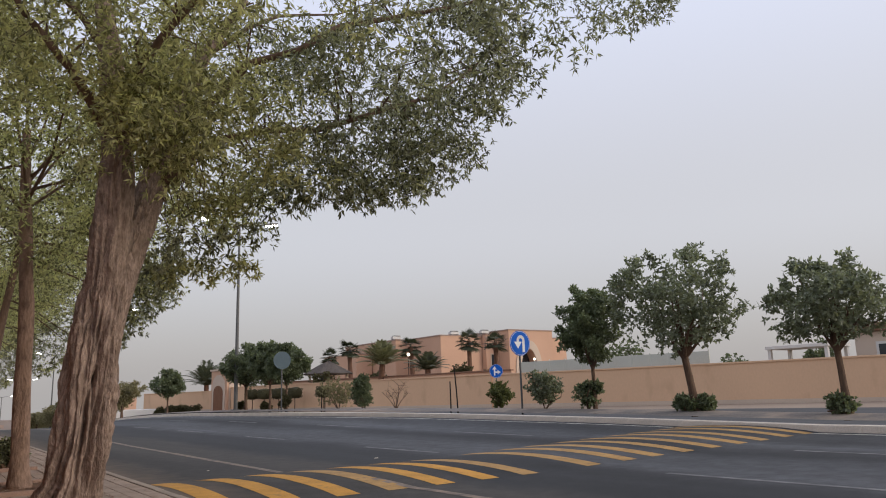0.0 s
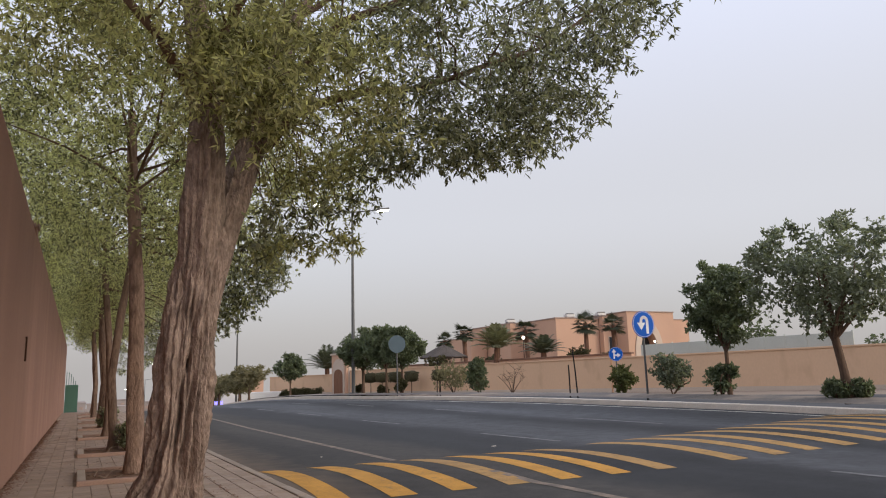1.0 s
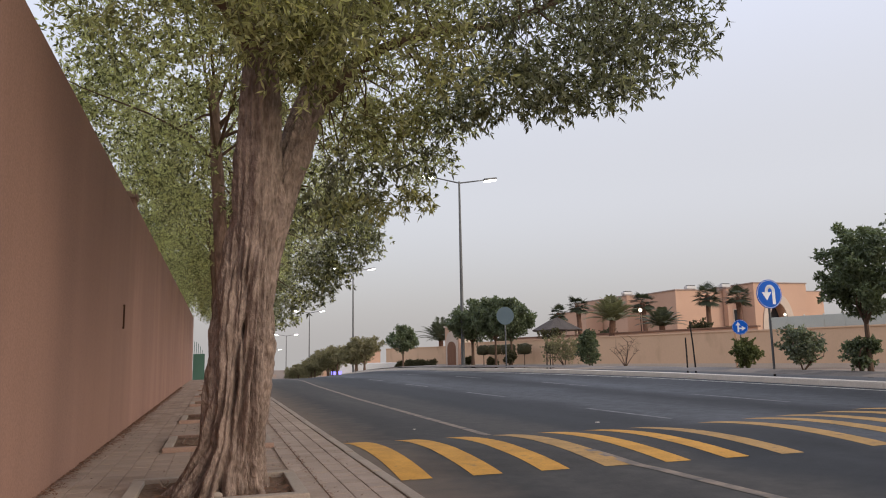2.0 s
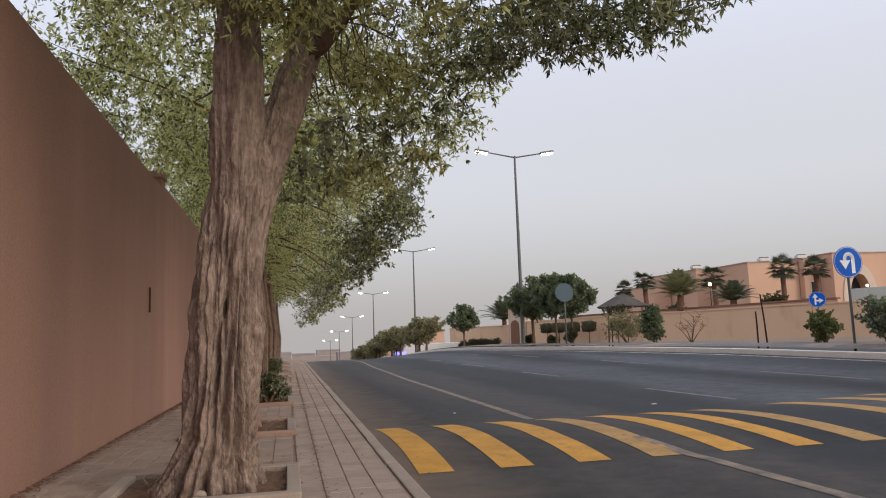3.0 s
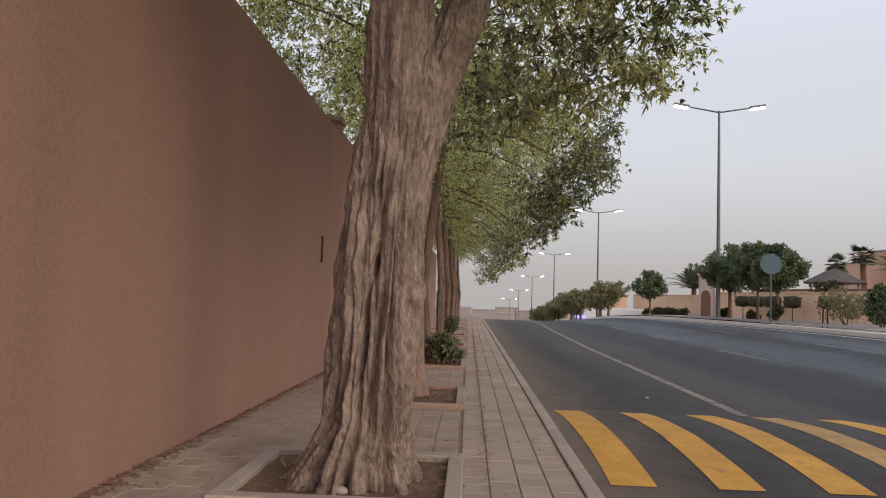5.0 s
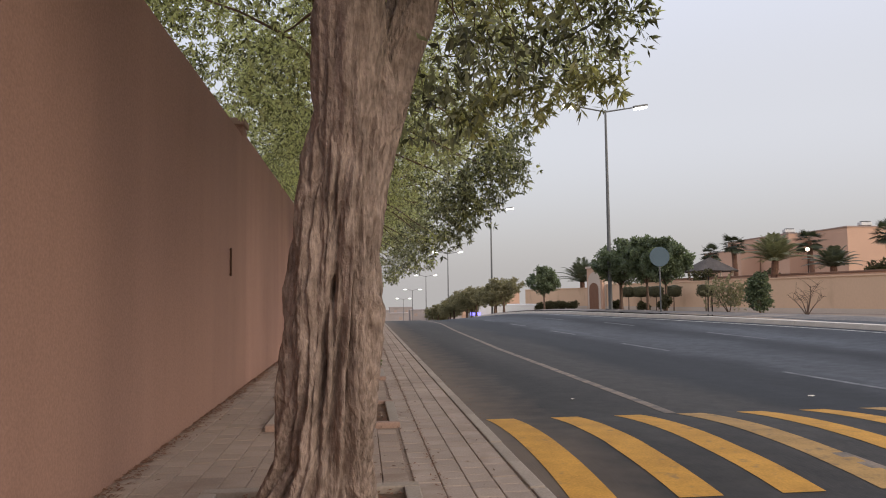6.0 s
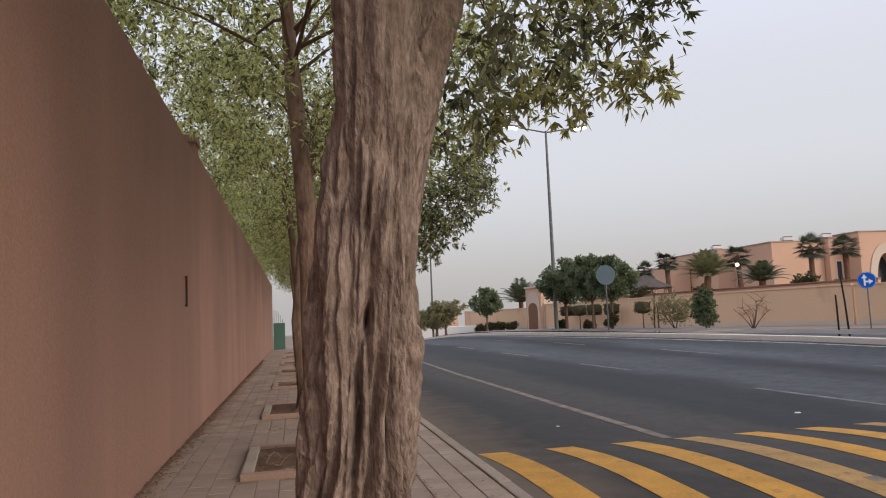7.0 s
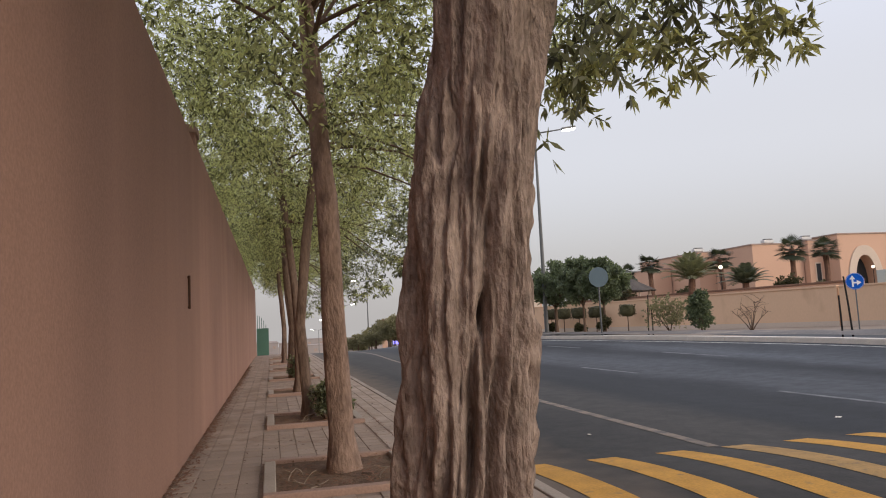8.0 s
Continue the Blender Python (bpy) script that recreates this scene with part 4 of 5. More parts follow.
# ---- signs, lamps and planting on the median ----
def crown_tree(name, label, height, trunk_h, rad, seed, mat, leaf=0.16, n=46, per=24, lean=(0.0, 0.0), flat=0.8, group="trees on the median"):
    """A small clipped street tree: trunk, limbs and a rounded, uneven crown."""
    t = tagged(empty(name), label, "tree", group=group)
    r = random.Random(seed)
    tx, ty = lean
    stem("trunk", [(0, 0, -0.15), (tx * 0.3, ty * 0.3, trunk_h * 0.4), (tx * 0.8, ty * 0.8, trunk_h), (tx, ty, trunk_h + (height - trunk_h) * 0.55)], [rad * 0.085, rad * 0.06, rad * 0.055, rad * 0.02], t, BARK_DARK, 10)
    cz, rz = trunk_h + (height - trunk_h) * 0.52, (height - trunk_h) * 0.5
    cl = []
    while len(cl) < n:
        v = Vector((r.uniform(-1, 1), r.uniform(-1, 1), r.uniform(-1, 1)))
        if 0.25 < v.length < 1:
            cl.append((tx + v.x * rad * 0.86, ty + v.y * rad * 0.86, cz + v.z * rz * 0.86 - 0.1 * rz))
    # shoots that stand out of the outline
    for _ in range(n // 3):
        a, e = r.uniform(0, 2 * math.pi), r.uniform(-0.35, 1.4)
        k = r.uniform(0.92, 1.12)
        cl.append((tx + rad * k * math.cos(a) * math.cos(e), ty + rad * k * math.sin(a) * math.cos(e), cz + rz * k * math.sin(e) - 0.05 * rz))
    leaf_cloud("crown", cl, [rad * (r.uniform(0.16, 0.32) if k < n else r.uniform(0.06, 0.14)) for k in range(len(cl))], per, leaf, leaf * 0.24, mat, t, seed, 0.05, leaf)
    limbs(t, (tx * 0.8, ty * 0.8, trunk_h * 0.9), cl[:10], rad * 0.03, seed, 5)
    return t


def shrub(name, label, rad, height, seed, mat, leaf=0.12, n=16, per=20, category="shrub"):
    t = tagged(empty(name), label, category)
    r = random.Random(seed)
    cl = []
    while len(cl) < n:
        v = Vector((r.uniform(-1, 1), r.uniform(-1, 1), r.uniform(-1, 1)))
        if v.length < 1:
            cl.append((v.x * rad * 0.75, v.y * rad * 0.75, height * (0.55 + 0.38 * v.z)))
    leaf_cloud("foliage", cl, [rad * r.uniform(0.25, 0.42) for _ in cl], per, leaf, leaf * 0.3, mat, t, seed, 0.0, leaf)
    limbs(t, (0, 0, -0.05), cl[:5], 0.03, seed, 5, "stem")
    return t


def on_median(ob, x, y, rz=0.0, sink=0.02):
    ob.matrix_basis = pose(x, y, mound(x, y) - sink, 0, 0, rz)
    return ob


on_median(crown_tree("median_tree", "dense dark green tree with a short trunk and basal shoots", 4.2, 1.5, 1.15, 31, LEAF_DARK, leaf=0.14, n=52, per=26), 16.5, 8.8)
on_median(crown_tree("median_tree", "round open-crowned green tree with a leaning trunk", 5.0, 1.75, 2.0, 32, LEAF_MEDIAN, leaf=0.15, n=66, per=15, lean=(-0.25, 0.15)), 16.5, 4.6)
on_median(crown_tree("median_tree", "round green tree with a slender leaning trunk", 4.0, 1.75, 1.6, 33, LEAF_MEDIAN, leaf=0.15, n=54, per=15, lean=(-0.1, 0.05)), 16.5, 0.0)
for x, y, r_, h_, s_ in ((16.35, 9.0, 0.5, 1.1, 41), (16.3, 4.8, 0.3, 0.45, 42), (16.6, 4.4, 0.26, 0.4, 43), (16.4, 0.1, 0.34, 0.42, 44)):
    on_median(shrub("low_shrub", "low dark green shrub at the foot of a tree", r_, h_, s_, LEAF_DARK), x, y)
on_median(shrub("round_shrub", "small rounded dark green shrub", 0.50, 1.10, 45, LEAF_OLIVE, n=22, per=15), 16.5, 14.0)
on_median(shrub("round_shrub", "upright rounded green shrub", 0.70, 1.55, 46, LEAF_MEDIAN, n=26, per=16), 16.5, 11.4)
on_median(shrub("round_shrub", "dense round dark green shrub", 0.58, 1.8, 47, LEAF_DARK, n=30, per=30), 16.0, 24.9)
on_median(shrub("feathery_shrub", "loose olive-brown shrub with fine twigs", 1.35, 1.65, 48, LEAF_DUSTY, leaf=0.10, n=42, per=9), 15.6, 26.9)


for x, y, r_, h_, s_ in ((14.2, 30.9, 0.36, 0.75, 111), (14.5, 34.6, 0.30, 0.45, 112), (14.2, 38.2, 0.34, 0.5, 113)):
    on_median(shrub("low_shrub", "low brown-green growth at the foot of a tree", r_, h_, s_, LEAF_HEDGE, leaf=0.10), x, y)


def bare_shrub():
    t = tagged(empty("bare_shrub"), "leafless brown twiggy shrub on the median", "shrub")
    r = random.Random(9)
    for k in range(6):
        a = k * 1.05 + r.uniform(-0.3, 0.3)
        e = Vector((math.cos(a) * r.uniform(0.35, 0.8), math.sin(a) * r.uniform(0.35, 0.8), r.uniform(0.7, 1.3)))
        m_ = e * 0.5 + Vector((r.uniform(-.12, .12), r.uniform(-.12, .12), 0.08))
        part("stem", tube(bmesh.new(), [(0, 0, -0.05), m_ * 0.5, m_, e], [0.028, 0.02, 0.014, 0.008], 5), BARK_DARK, t)
        for _ in range(7):
            b_ = m_.lerp(e, r.uniform(0.0, 1.0))
            d_ = Vector((r.uniform(-1, 1), r.uniform(-1, 1), r.uniform(-0.1, 0.9))) * 0.55
            part("twig", tube(bmesh.new(), [b_, b_ + d_ * 0.5 + Vector((0, 0, 0.05)), b_ + d_], [0.009, 0.007, 0.004], 4), BARK_DARK, t)
    return t


on_median(bare_shrub(), 15.8, 21.2)
for x, y, h_, rad, s_, lab in ((14.3, 37.6, 4.1, 1.75, 51, "large dense dark green tree"), (14.6, 34.2, 4.0, 1.15, 52, "dark green tree with an uneven top"), (14.45, 31.3, 3.6, 1.1, 53, "dark green tree with thin trunks")):
    on_median(crown_tree("median_tree", lab, h_, 1.6, rad, s_, LEAF_DARK, leaf=0.18, n=64, per=22), x, y)


def post_set():
    t = tagged(empty("stakes"), "two thin dark wooden stakes standing in the soil", "stakes")
    part("stake", tube(bmesh.new(), [(0, 0, -0.2), (-0.05, 0.02, 0.9), (-0.12, 0.03, 1.75)], [0.032, 0.03, 0.026], 7), BLACK_STICK, t)
    part("stake", tube(bmesh.new(), [(-0.30, 0.1, -0.2), (-0.30, 0.1, 0.6), (-0.31, 0.1, 1.15)], [0.03, 0.03, 0.026], 7), BLACK_STICK, t)
    return t


P1 = on_median(post_set(), 15.8, 16.1)
copy_thing(P1, pose(15.2, 28.2, mound(15.2, 28.2) - 0.02, 0, 0, 120))


def bar(bm, pts, w, y, thick=0.006):
    """A flat band along points in the x, z plane, facing -y."""
    for (xa, za), (xb, zb) in zip(pts, pts[1:]):
        d = Vector((xb - xa, 0, zb - za))
        n_ = Vector((-d.z, 0, d.x)).normalized() * w / 2
        e = d.normalized() * w * 0.12
        a, b = Vector((xa, y, za)) - e, Vector((xb, y, zb)) + e
        vs = [bm.verts.new(p) for p in (a + n_, a - n_, b - n_, b + n_)]
        bm.faces.new(vs)


def round_sign(name, label, dia, h, face, arrow=None, back=False):
    t = tagged(empty(name), label, "traffic sign", group="round traffic signs")
    part("post", tube(bmesh.new(), [(0, 0.05, -0.3), (0, 0.05, h + dia * 0.2)], [0.04, 0.04], 12), STEEL, t, "grey steel post")
    bm = bmesh.new()
    bmesh.ops.create_cone(bm, segments=48, radius1=dia / 2, radius2=dia / 2, depth=0.02, cap_ends=True, matrix=pose(0, 0, h, 90))
    disc = part("disc", bm, face, t)
    if arrow:
        bm = bmesh.new()
        ring = [(dia * 0.47 * math.cos(a * math.pi / 24), h + dia * 0.47 * math.sin(a * math.pi / 24)) for a in range(49)]
        bar(bm, ring, dia * 0.012, -0.0135)
        arrow(bm, dia, h)
        part("symbol", bm, SIGN_WHITE, disc, "white arrow symbol and rim")
    return t


def uturn(bm, d, h):
    w = 0.12 * d
    pts = [(0.17 * d, h - 0.34 * d), (0.17 * d, h + 0.10 * d)]
    pts += [(0.03 * d + 0.14 * d * math.cos(k * math.pi / 10), h + 0.10 * d + 0.16 * d * math.sin(k * math.pi / 10)) for k in range(11)]
    pts += [(-0.11 * d, h + 0.06 * d)]
    bar(bm, pts, w, -0.0135)
    y = -0.0145
    vs = [bm.verts.new((x * d, y, h + z * d)) for x, z in ((-0.30, 0.06), (-0.11, -0.22), (0.08, 0.06))]
    bm.faces.new(vs)


def ahead_or_right(bm, d, h):
    w = 0.10 * d
    bar(bm, [(-0.12 * d, h - 0.32 * d), (-0.12 * d, h + 0.14 * d)], w, -0.0135)
    bar(bm, [(-0.12 * d, h - 0.08 * d), (0.12 * d, h - 0.08 * d)], w, -0.0140)
    y = -0.0145
    bm.faces.new([bm.verts.new((x * d, y, h + z * d)) for x, z in ((-0.28, 0.12), (0.04, 0.12), (-0.12, 0.36))])
    bm.faces.new([bm.verts.new((x * d, y, h + z * d)) for x, z in ((0.10, -0.24), (0.34, -0.08), (0.10, 0.08))])


s1 = round_sign("uturn_sign", "round blue sign with a white U-turn arrow on a steel post", 0.98, 2.53, SIGN_BLUE, uturn)
on_median(s1, 16.0, 12.1, -3)
s2 = round_sign("arrow_sign", "round blue sign with a forked white arrow", 1.02, 3.0, SIGN_BLUE, ahead_or_right)
s2.matrix_basis = pose(32.4, 33.9, land(32.4, 33.9), 0, 0, -38)
s3 = round_sign("sign_seen_from_behind", "round sign with a plain grey back on a post", 0.98, 2.75, SIGN_BACK)
on_median(s3, 13.33, 29.33, -8)


def street_lamp():
    t = tagged(empty("street_lamp"), "tall grey steel street lamp with two lit arms", "street lamp", group="street lamps on the median")
    part("pole", tube(bmesh.new(), [(0, 0, -0.3), (0, 0, 6), (0, 0, 12.1)], [0.13, 0.10, 0.065], 12), STEEL, t)
    part("base_plate", boxed(-0.22, 0.22, -0.22, 0.22, -0.2, 0.05, bevel=0.01), STEEL, t)
    for s in (-1, 1):
        part("arm", tube(bmesh.new(), [(0, 0, 12.0), (s * 0.9, 0, 12.15), (s * 1.9, 0, 12.32)], [0.05, 0.045, 0.04], 8), STEEL, t)
        head = part("lamp_head", boxed(-0.45, 0.45, -0.16, 0.16, -0.05, 0.09, bevel=0.03), STEEL, t)
        head.matrix_basis = pose(s * 2.2, 0, 12.36, 0, -s * 9, 0)
        part("lens", boxed(-0.40, 0.40, -0.16, 0.16, -0.14, -0.052, bevel=0.035), LAMP_WHITE, head, "bright white lit lens")
    return t


LAMP = street_lamp()
LAMP.matrix_basis = pose(13.4, 36.95, mound(13.4, 36.95))
for y in (77.0, 119.5, 163.0, 208.0, 255.0):
    copy_thing(LAMP, pose(13.4, y, land(13.4, y)))

# trees further down the median
on_median(crown_tree("median_tree", "rounded dark green tree down the street", 3.5, 1.25, 1.2, 61, LEAF_DARK, leaf=0.2, n=46, per=18), 13.9, 55.0)
FAR_T = crown_tree("median_tree", "dusty olive tree in a row along the median", 3.4, 1.2, 1.75, 62, LEAF_DUSTY, leaf=0.2, n=46, per=14)
FAR_T.matrix_basis = pose(12.6, 66.0, land(12.6, 66.0) + 0.2)
for k in range(14):
    y = 71.0 + k * 5.0
    size = 0.80 + 0.28 * math.sin(k * 2.3 + 0.4) ** 2 - 0.010 * k
    copy_thing(FAR_T, pose(12.6 + 0.9 * math.sin(k * 1.7), y + 1.2 * math.sin(k * 4.1), land(12.6, y) + 0.2 * size, 0, 0, k * 77) @ Matrix.Diagonal((size * 1.15, size * 1.15, size, 1)))

# ---- villa garden across the road ----
WD = Vector((-0.2492, 0.9684, 0))
W0 = Vector((47.0, 18.0, 0))


def along(s, off=0.0):
    """A place on the line of the garden wall; off is the distance behind it."""
    return W0 + WD * s + Vector((WD.y, -WD.x, 0)) * off


WROT = math.degrees(math.atan2(-WD.x, WD.y))


def put_empty(name, p, rz):
    e = new(name)
    e.matrix_basis = pose(p.x, p.y, p.z, 0, 0, rz)
    return e


def garden_wall_at(s0, s1, top, name):
    t = tagged(put_empty(name, along(s0), WROT), "long peach stucco garden wall with a thin coping", "wall", kind="structure")
    L = s1 - s0
    part("wall_face", boxed(0, 0.3, 0, L, -0.8, top), GARDEN_STUCCO, t)
    part("coping", boxed(-0.07, 0.37, -0.02, L + 0.02, top, top + 0.13, bevel=0.02), GARDEN_STUCCO, t)
    part("plinth", boxed(-0.05, -0.003, 0, L, -0.8, 0.30), STUCCO_PALE, t, "pale stained plinth")
    return t


garden_wall_at(-60.0, 27.0, 2.9, "garden_wall")
garden_wall_at(27.2, 69.4, 2.95, "garden_wall")
terrace = tagged(put_empty("terrace_wall", along(27.0, 3.0), WROT), "low brown-topped terrace wall behind the garden wall", "wall", kind="structure")
part("wall_face", boxed(0, 0.3, 0, 36.0, 0, 3.35), STUCCO_FAR, terrace)
part("coping", boxed(-0.1, 0.4, 0, 36.0, 3.36, 3.52, bevel=0.02), ROOF_BROWN, terrace, "brown coping")

fence = tagged(put_empty("garden_fence", along(7.0, 1.0), WROT), "pale slatted fence panels above the garden wall", "fence", kind="structure")
for k in range(11):
    part("panel", boxed(0, 0.06, k * 1.6 + 0.03, k * 1.6 + 1.55, 2.9, 4.0, bevel=0.01), FENCE_PALE, fence)
    part("post", boxed(-0.02, 0.08, k * 1.6 - 0.05, k * 1.6 + 0.03, -0.2, 4.1, bevel=0.01), FENCE_PALE, fence)


plaque = tagged(put_empty("wall_plaque", along(45.0), WROT), "small brown plaque on the garden wall", "plaque")
part("board", boxed(-0.035, -0.003, -0.45, 0.45, 2.05, 2.32, bevel=0.008), ROOF_BROWN, plaque)
for q in (-0.38, 0.38):
    part("screw", boxed(-0.042, -0.034, q - 0.02, q + 0.02, 2.165, 2.205, bevel=0.004), STEEL, plaque, "grey screw head")


def topiary(s):
    p = along(s, -1.6)
    t = tagged(put_empty("topiary", Vector((p.x, p.y, land(p.x, p.y))), random.uniform(0, 90)), "clipped drum-headed topiary bush on a thin stem", "topiary", group="clipped topiary bushes")
    part("stem", tube(bmesh.new(), [(0, 0, -0.1), (0.03, 0, 0.9), (0, 0, 1.9)], [0.07, 0.05, 0.05], 7), BARK_DARK, t)
    bm = bmesh.new()
    bmesh.ops.create_icosphere(bm, subdivisions=3, radius=0.72)
    for v in bm.verts:
        q = Vector((math.copysign(abs(v.co.x / .72) ** 0.75, v.co.x), math.copysign(abs(v.co.y / .72) ** 0.75, v.co.y), math.copysign(abs(v.co.z / .72) ** 0.65, v.co.z)))
        v.co = Vector((q.x * 0.76, q.y * 0.76, q.z * 0.62 + 2.05)) * (1 + 0.05 * noise.noise(v.co * 5 + Vector((s, 0, 0))))
    part("clipped_head", bm, LEAF_HEDGE, t)
    r = np.random.default_rng(int(s))
    cl = [(0.70 * math.cos(a) * 0.95, 0.70 * math.sin(a) * 0.95, z) for a in np.linspace(0, 6.2, 12) for z in (1.7, 2.1, 2.45)]
    leaf_cloud("leaf_fringe", cl, [0.2] * len(cl), 6, 0.12, 0.03, LEAF_HEDGE, t, int(s), 0, 0.1)
    return t


for s in (62.4, 60.0, 57.2, 54.2, 49.2):
    topiary(s)


def frond_palm(name, label, h, trunk_r, n, length, mat, seed, droop=1.0, fan=False):
    """A palm: ringed trunk and arching fronds with leaflets."""
    t = tagged(empty(name), label, "palm", group="garden palms")
    r = random.Random(seed)
    pts = [(0.15 * math.sin(k * 0.5 + seed), 0, -0.3 + (h + 0.3) * k / 8) for k in range(9)]
    part("trunk", tube(bmesh.new(), pts, [trunk_r * (1.25 if k == 0 else 1.0 + 0.08 * (k % 2)) for k in range(9)], 10), PALM_TRUNK, t)
    top = Vector(pts[-1])
    for k in range(n):
        a = 2.399 * k + r.uniform(-0.2, 0.2)
        el = (1.15 - 1.65 * (k / n) ** 0.8 + r.uniform(-0.2, 0.2)) if fan else 1.5 - 1.15 * (k / n) ** 0.9
        dirn = Vector((math.cos(a) * math.cos(el), math.sin(a) * math.cos(el), math.sin(el)))
        side = dirn.cross(Vector((0, 0, 1))).normalized()
        L = length * (r.uniform(0.75, 1.1) if fan else r.uniform(0.8, 1.15))
        P = [top + dirn * (L * u) + Vector((0, 0, -0.5 * droop * L * u * u)) for u in [i / 12 for i in range(13)]]
        q = []
        if fan:
            c, f0 = P[6], (P[6] - P[5]).normalized()
            up = side.cross(f0)
            for j in range(-7, 8):
                w = j * 0.19
                d2 = f0 * math.cos(w) + side * math.sin(w) - Vector((0, 0, 0.10 * abs(j) / 3))
                e = c + d2 * L * 0.55
                s2_ = (side * math.cos(w) - f0 * math.sin(w)) * 0.065
                q.append((c - s2_ * 0.3, c + d2 * L * 0.3 + s2_, e, c + d2 * L * 0.3 - s2_))
            q.append((top - side * 0.03, top + side * 0.03, c + side * 0.02, c - side * 0.02))
        else:
            for i in range(1, 13):
                f0 = (P[i] - P[i - 1]).normalized()
                for sgn in (-1, 1):
                    for o in (0.0, 0.5):
                        b = P[i - 1].lerp(P[i], o)
                        ll = L * 0.30 * (1 - abs(i / 12 - 0.45) * 0.9)
                        tip = b + (side * sgn * 0.8 + f0 * 0.65 + Vector((0, 0, -0.18))) * ll
                        m_ = b.lerp(tip, 0.4)
                        wv = f0 * 0.06
                        q.append((b, m_ + wv, tip, m_ - wv))
                q.append((P[i - 1] - side * 0.025, P[i - 1] + side * 0.025, P[i] + side * 0.02, P[i] - side * 0.02))
        quads("frond", np.array([[tuple(v) for v in x] for x in q]), mat, t)
    return t


for x, y, h, n, L, s in ((56.0, 68.5, 7.9, 26, 2.1, 1), (60.4, 68.5, 7.7, 26, 2.1, 2), (51.0, 75.0, 7.5, 24, 2.0, 3), (43.4, 78.2, 7.3, 28, 1.9, 4), (43.7, 85.0, 6.7, 24, 1.6, 5)):
    frond_palm("fan_palm", "slim fan palm with a dark ragged crown", h, 0.29, n + 8, L, PALM_DARK, s, 0.75, fan=True).matrix_basis = pose(x, y, 0.3, 0, 0, s * 50)
for x, y, h, n, L, s, m_ in ((38.8, 62.0, 4.6, 38, 3.9, 6, PALM_LEAF), (44.9, 62.0, 4.0, 34, 3.2, 7, PALM_GREEN), (29.4, 94.5, 3.4, 36, 4.6, 8, PALM_GREEN)):
    frond_palm("date_palm", "bushy date palm with long arching fronds", h, 0.32, n, L, m_, s, 0.75).matrix_basis = pose(x, y, 0.2, 0, 0, s * 31)
for x, y, r_, h_, s in ((48.4, 60.0, 1.7, 5.2, 71), (52.0, 60.0, 1.8, 4.2, 72), (36.2, 72.0, 1.8, 4.6, 73), (41.5, 68.0, 1.6, 4.4, 74), (33.5, 80.0, 1.5, 4.0, 75)):
    b = shrub("garden_bush", "dark rounded garden bush behind the wall", r_, h_, s, LEAF_HEDGE, leaf=0.25, n=26, per=20)
    b.matrix_basis = pose(x, y, 0.0)


def thatched_hut(x, y, z):
    t = tagged(empty("garden_pavilion", x, y, z), "open garden pavilion with a dark thatched roof", "pavilion")
    bm = bmesh.new()
    n = 24
    rings = [(3.05, 4.2), (3.1, 4.3), (2.1, 4.85), (1.0, 5.45), (0.08, 5.85)]
    vs = [[bm.verts.new((r * math.cos(2 * math.pi * k / n), r * math.sin(2 * math.pi * k / n), zz + 0.05 * math.sin(5 * k + r))) for k in range(n)] for r, zz in rings]
    for a, b in zip(vs, vs[1:]):
        for k in range(n):
            bm.faces.new((a[k], a[(k + 1) % n], b[(k + 1) % n], b[k]))
    bm.faces.new(vs[0][::-1])
    bm.faces.new(vs[-1])
    part("roof", bm, THATCH, t, "dark thatch")
    for k in range(8):
        a = 2 * math.pi * k / 8
        part("post", tube(bmesh.new(), [(2.5 * math.cos(a), 2.5 * math.sin(a), -0.2), (2.5 * math.cos(a), 2.5 * math.sin(a), 4.4)], [0.1, 0.1], 8), STUCCO_PALE, t)
    return t


thatched_hut(38.6, 75.0, 0.0)


def villa_block(parent, x0, x1, y0, y1, top):
    """One flat-roofed block with a projecting cornice."""
    b = part("block", boxed(x0, x1, y0, y1, -0.3, top - 0.3), STUCCO_FAR, parent)
    part("cornice", boxed(x0 - 0.10, x1 + 0.10, y0 - 0.10, y1 + 0.10, top - 0.3, top - 0.12, bevel=0.03), CORNICE, b, "thin weathered cornice")
    return b


villa = tagged(empty("villa"), "large peach stucco villa with flat roofs and a pointed arch", "house")
villa_block(villa, 59.2, 75.0, 92.5, 110.0, 10.4)
villa_block(villa, 61.9, 69.9, 83.6, 92.4, 10.5)
villa_block(villa, 70.0, 72.5, 82.6, 92.4, 10.75)
villa_block(villa, 82.1, 87.0, 82.0, 95.0, 10.3)
villa_block(villa, 56.0, 59.0, 100.0, 112.0, 8.6)


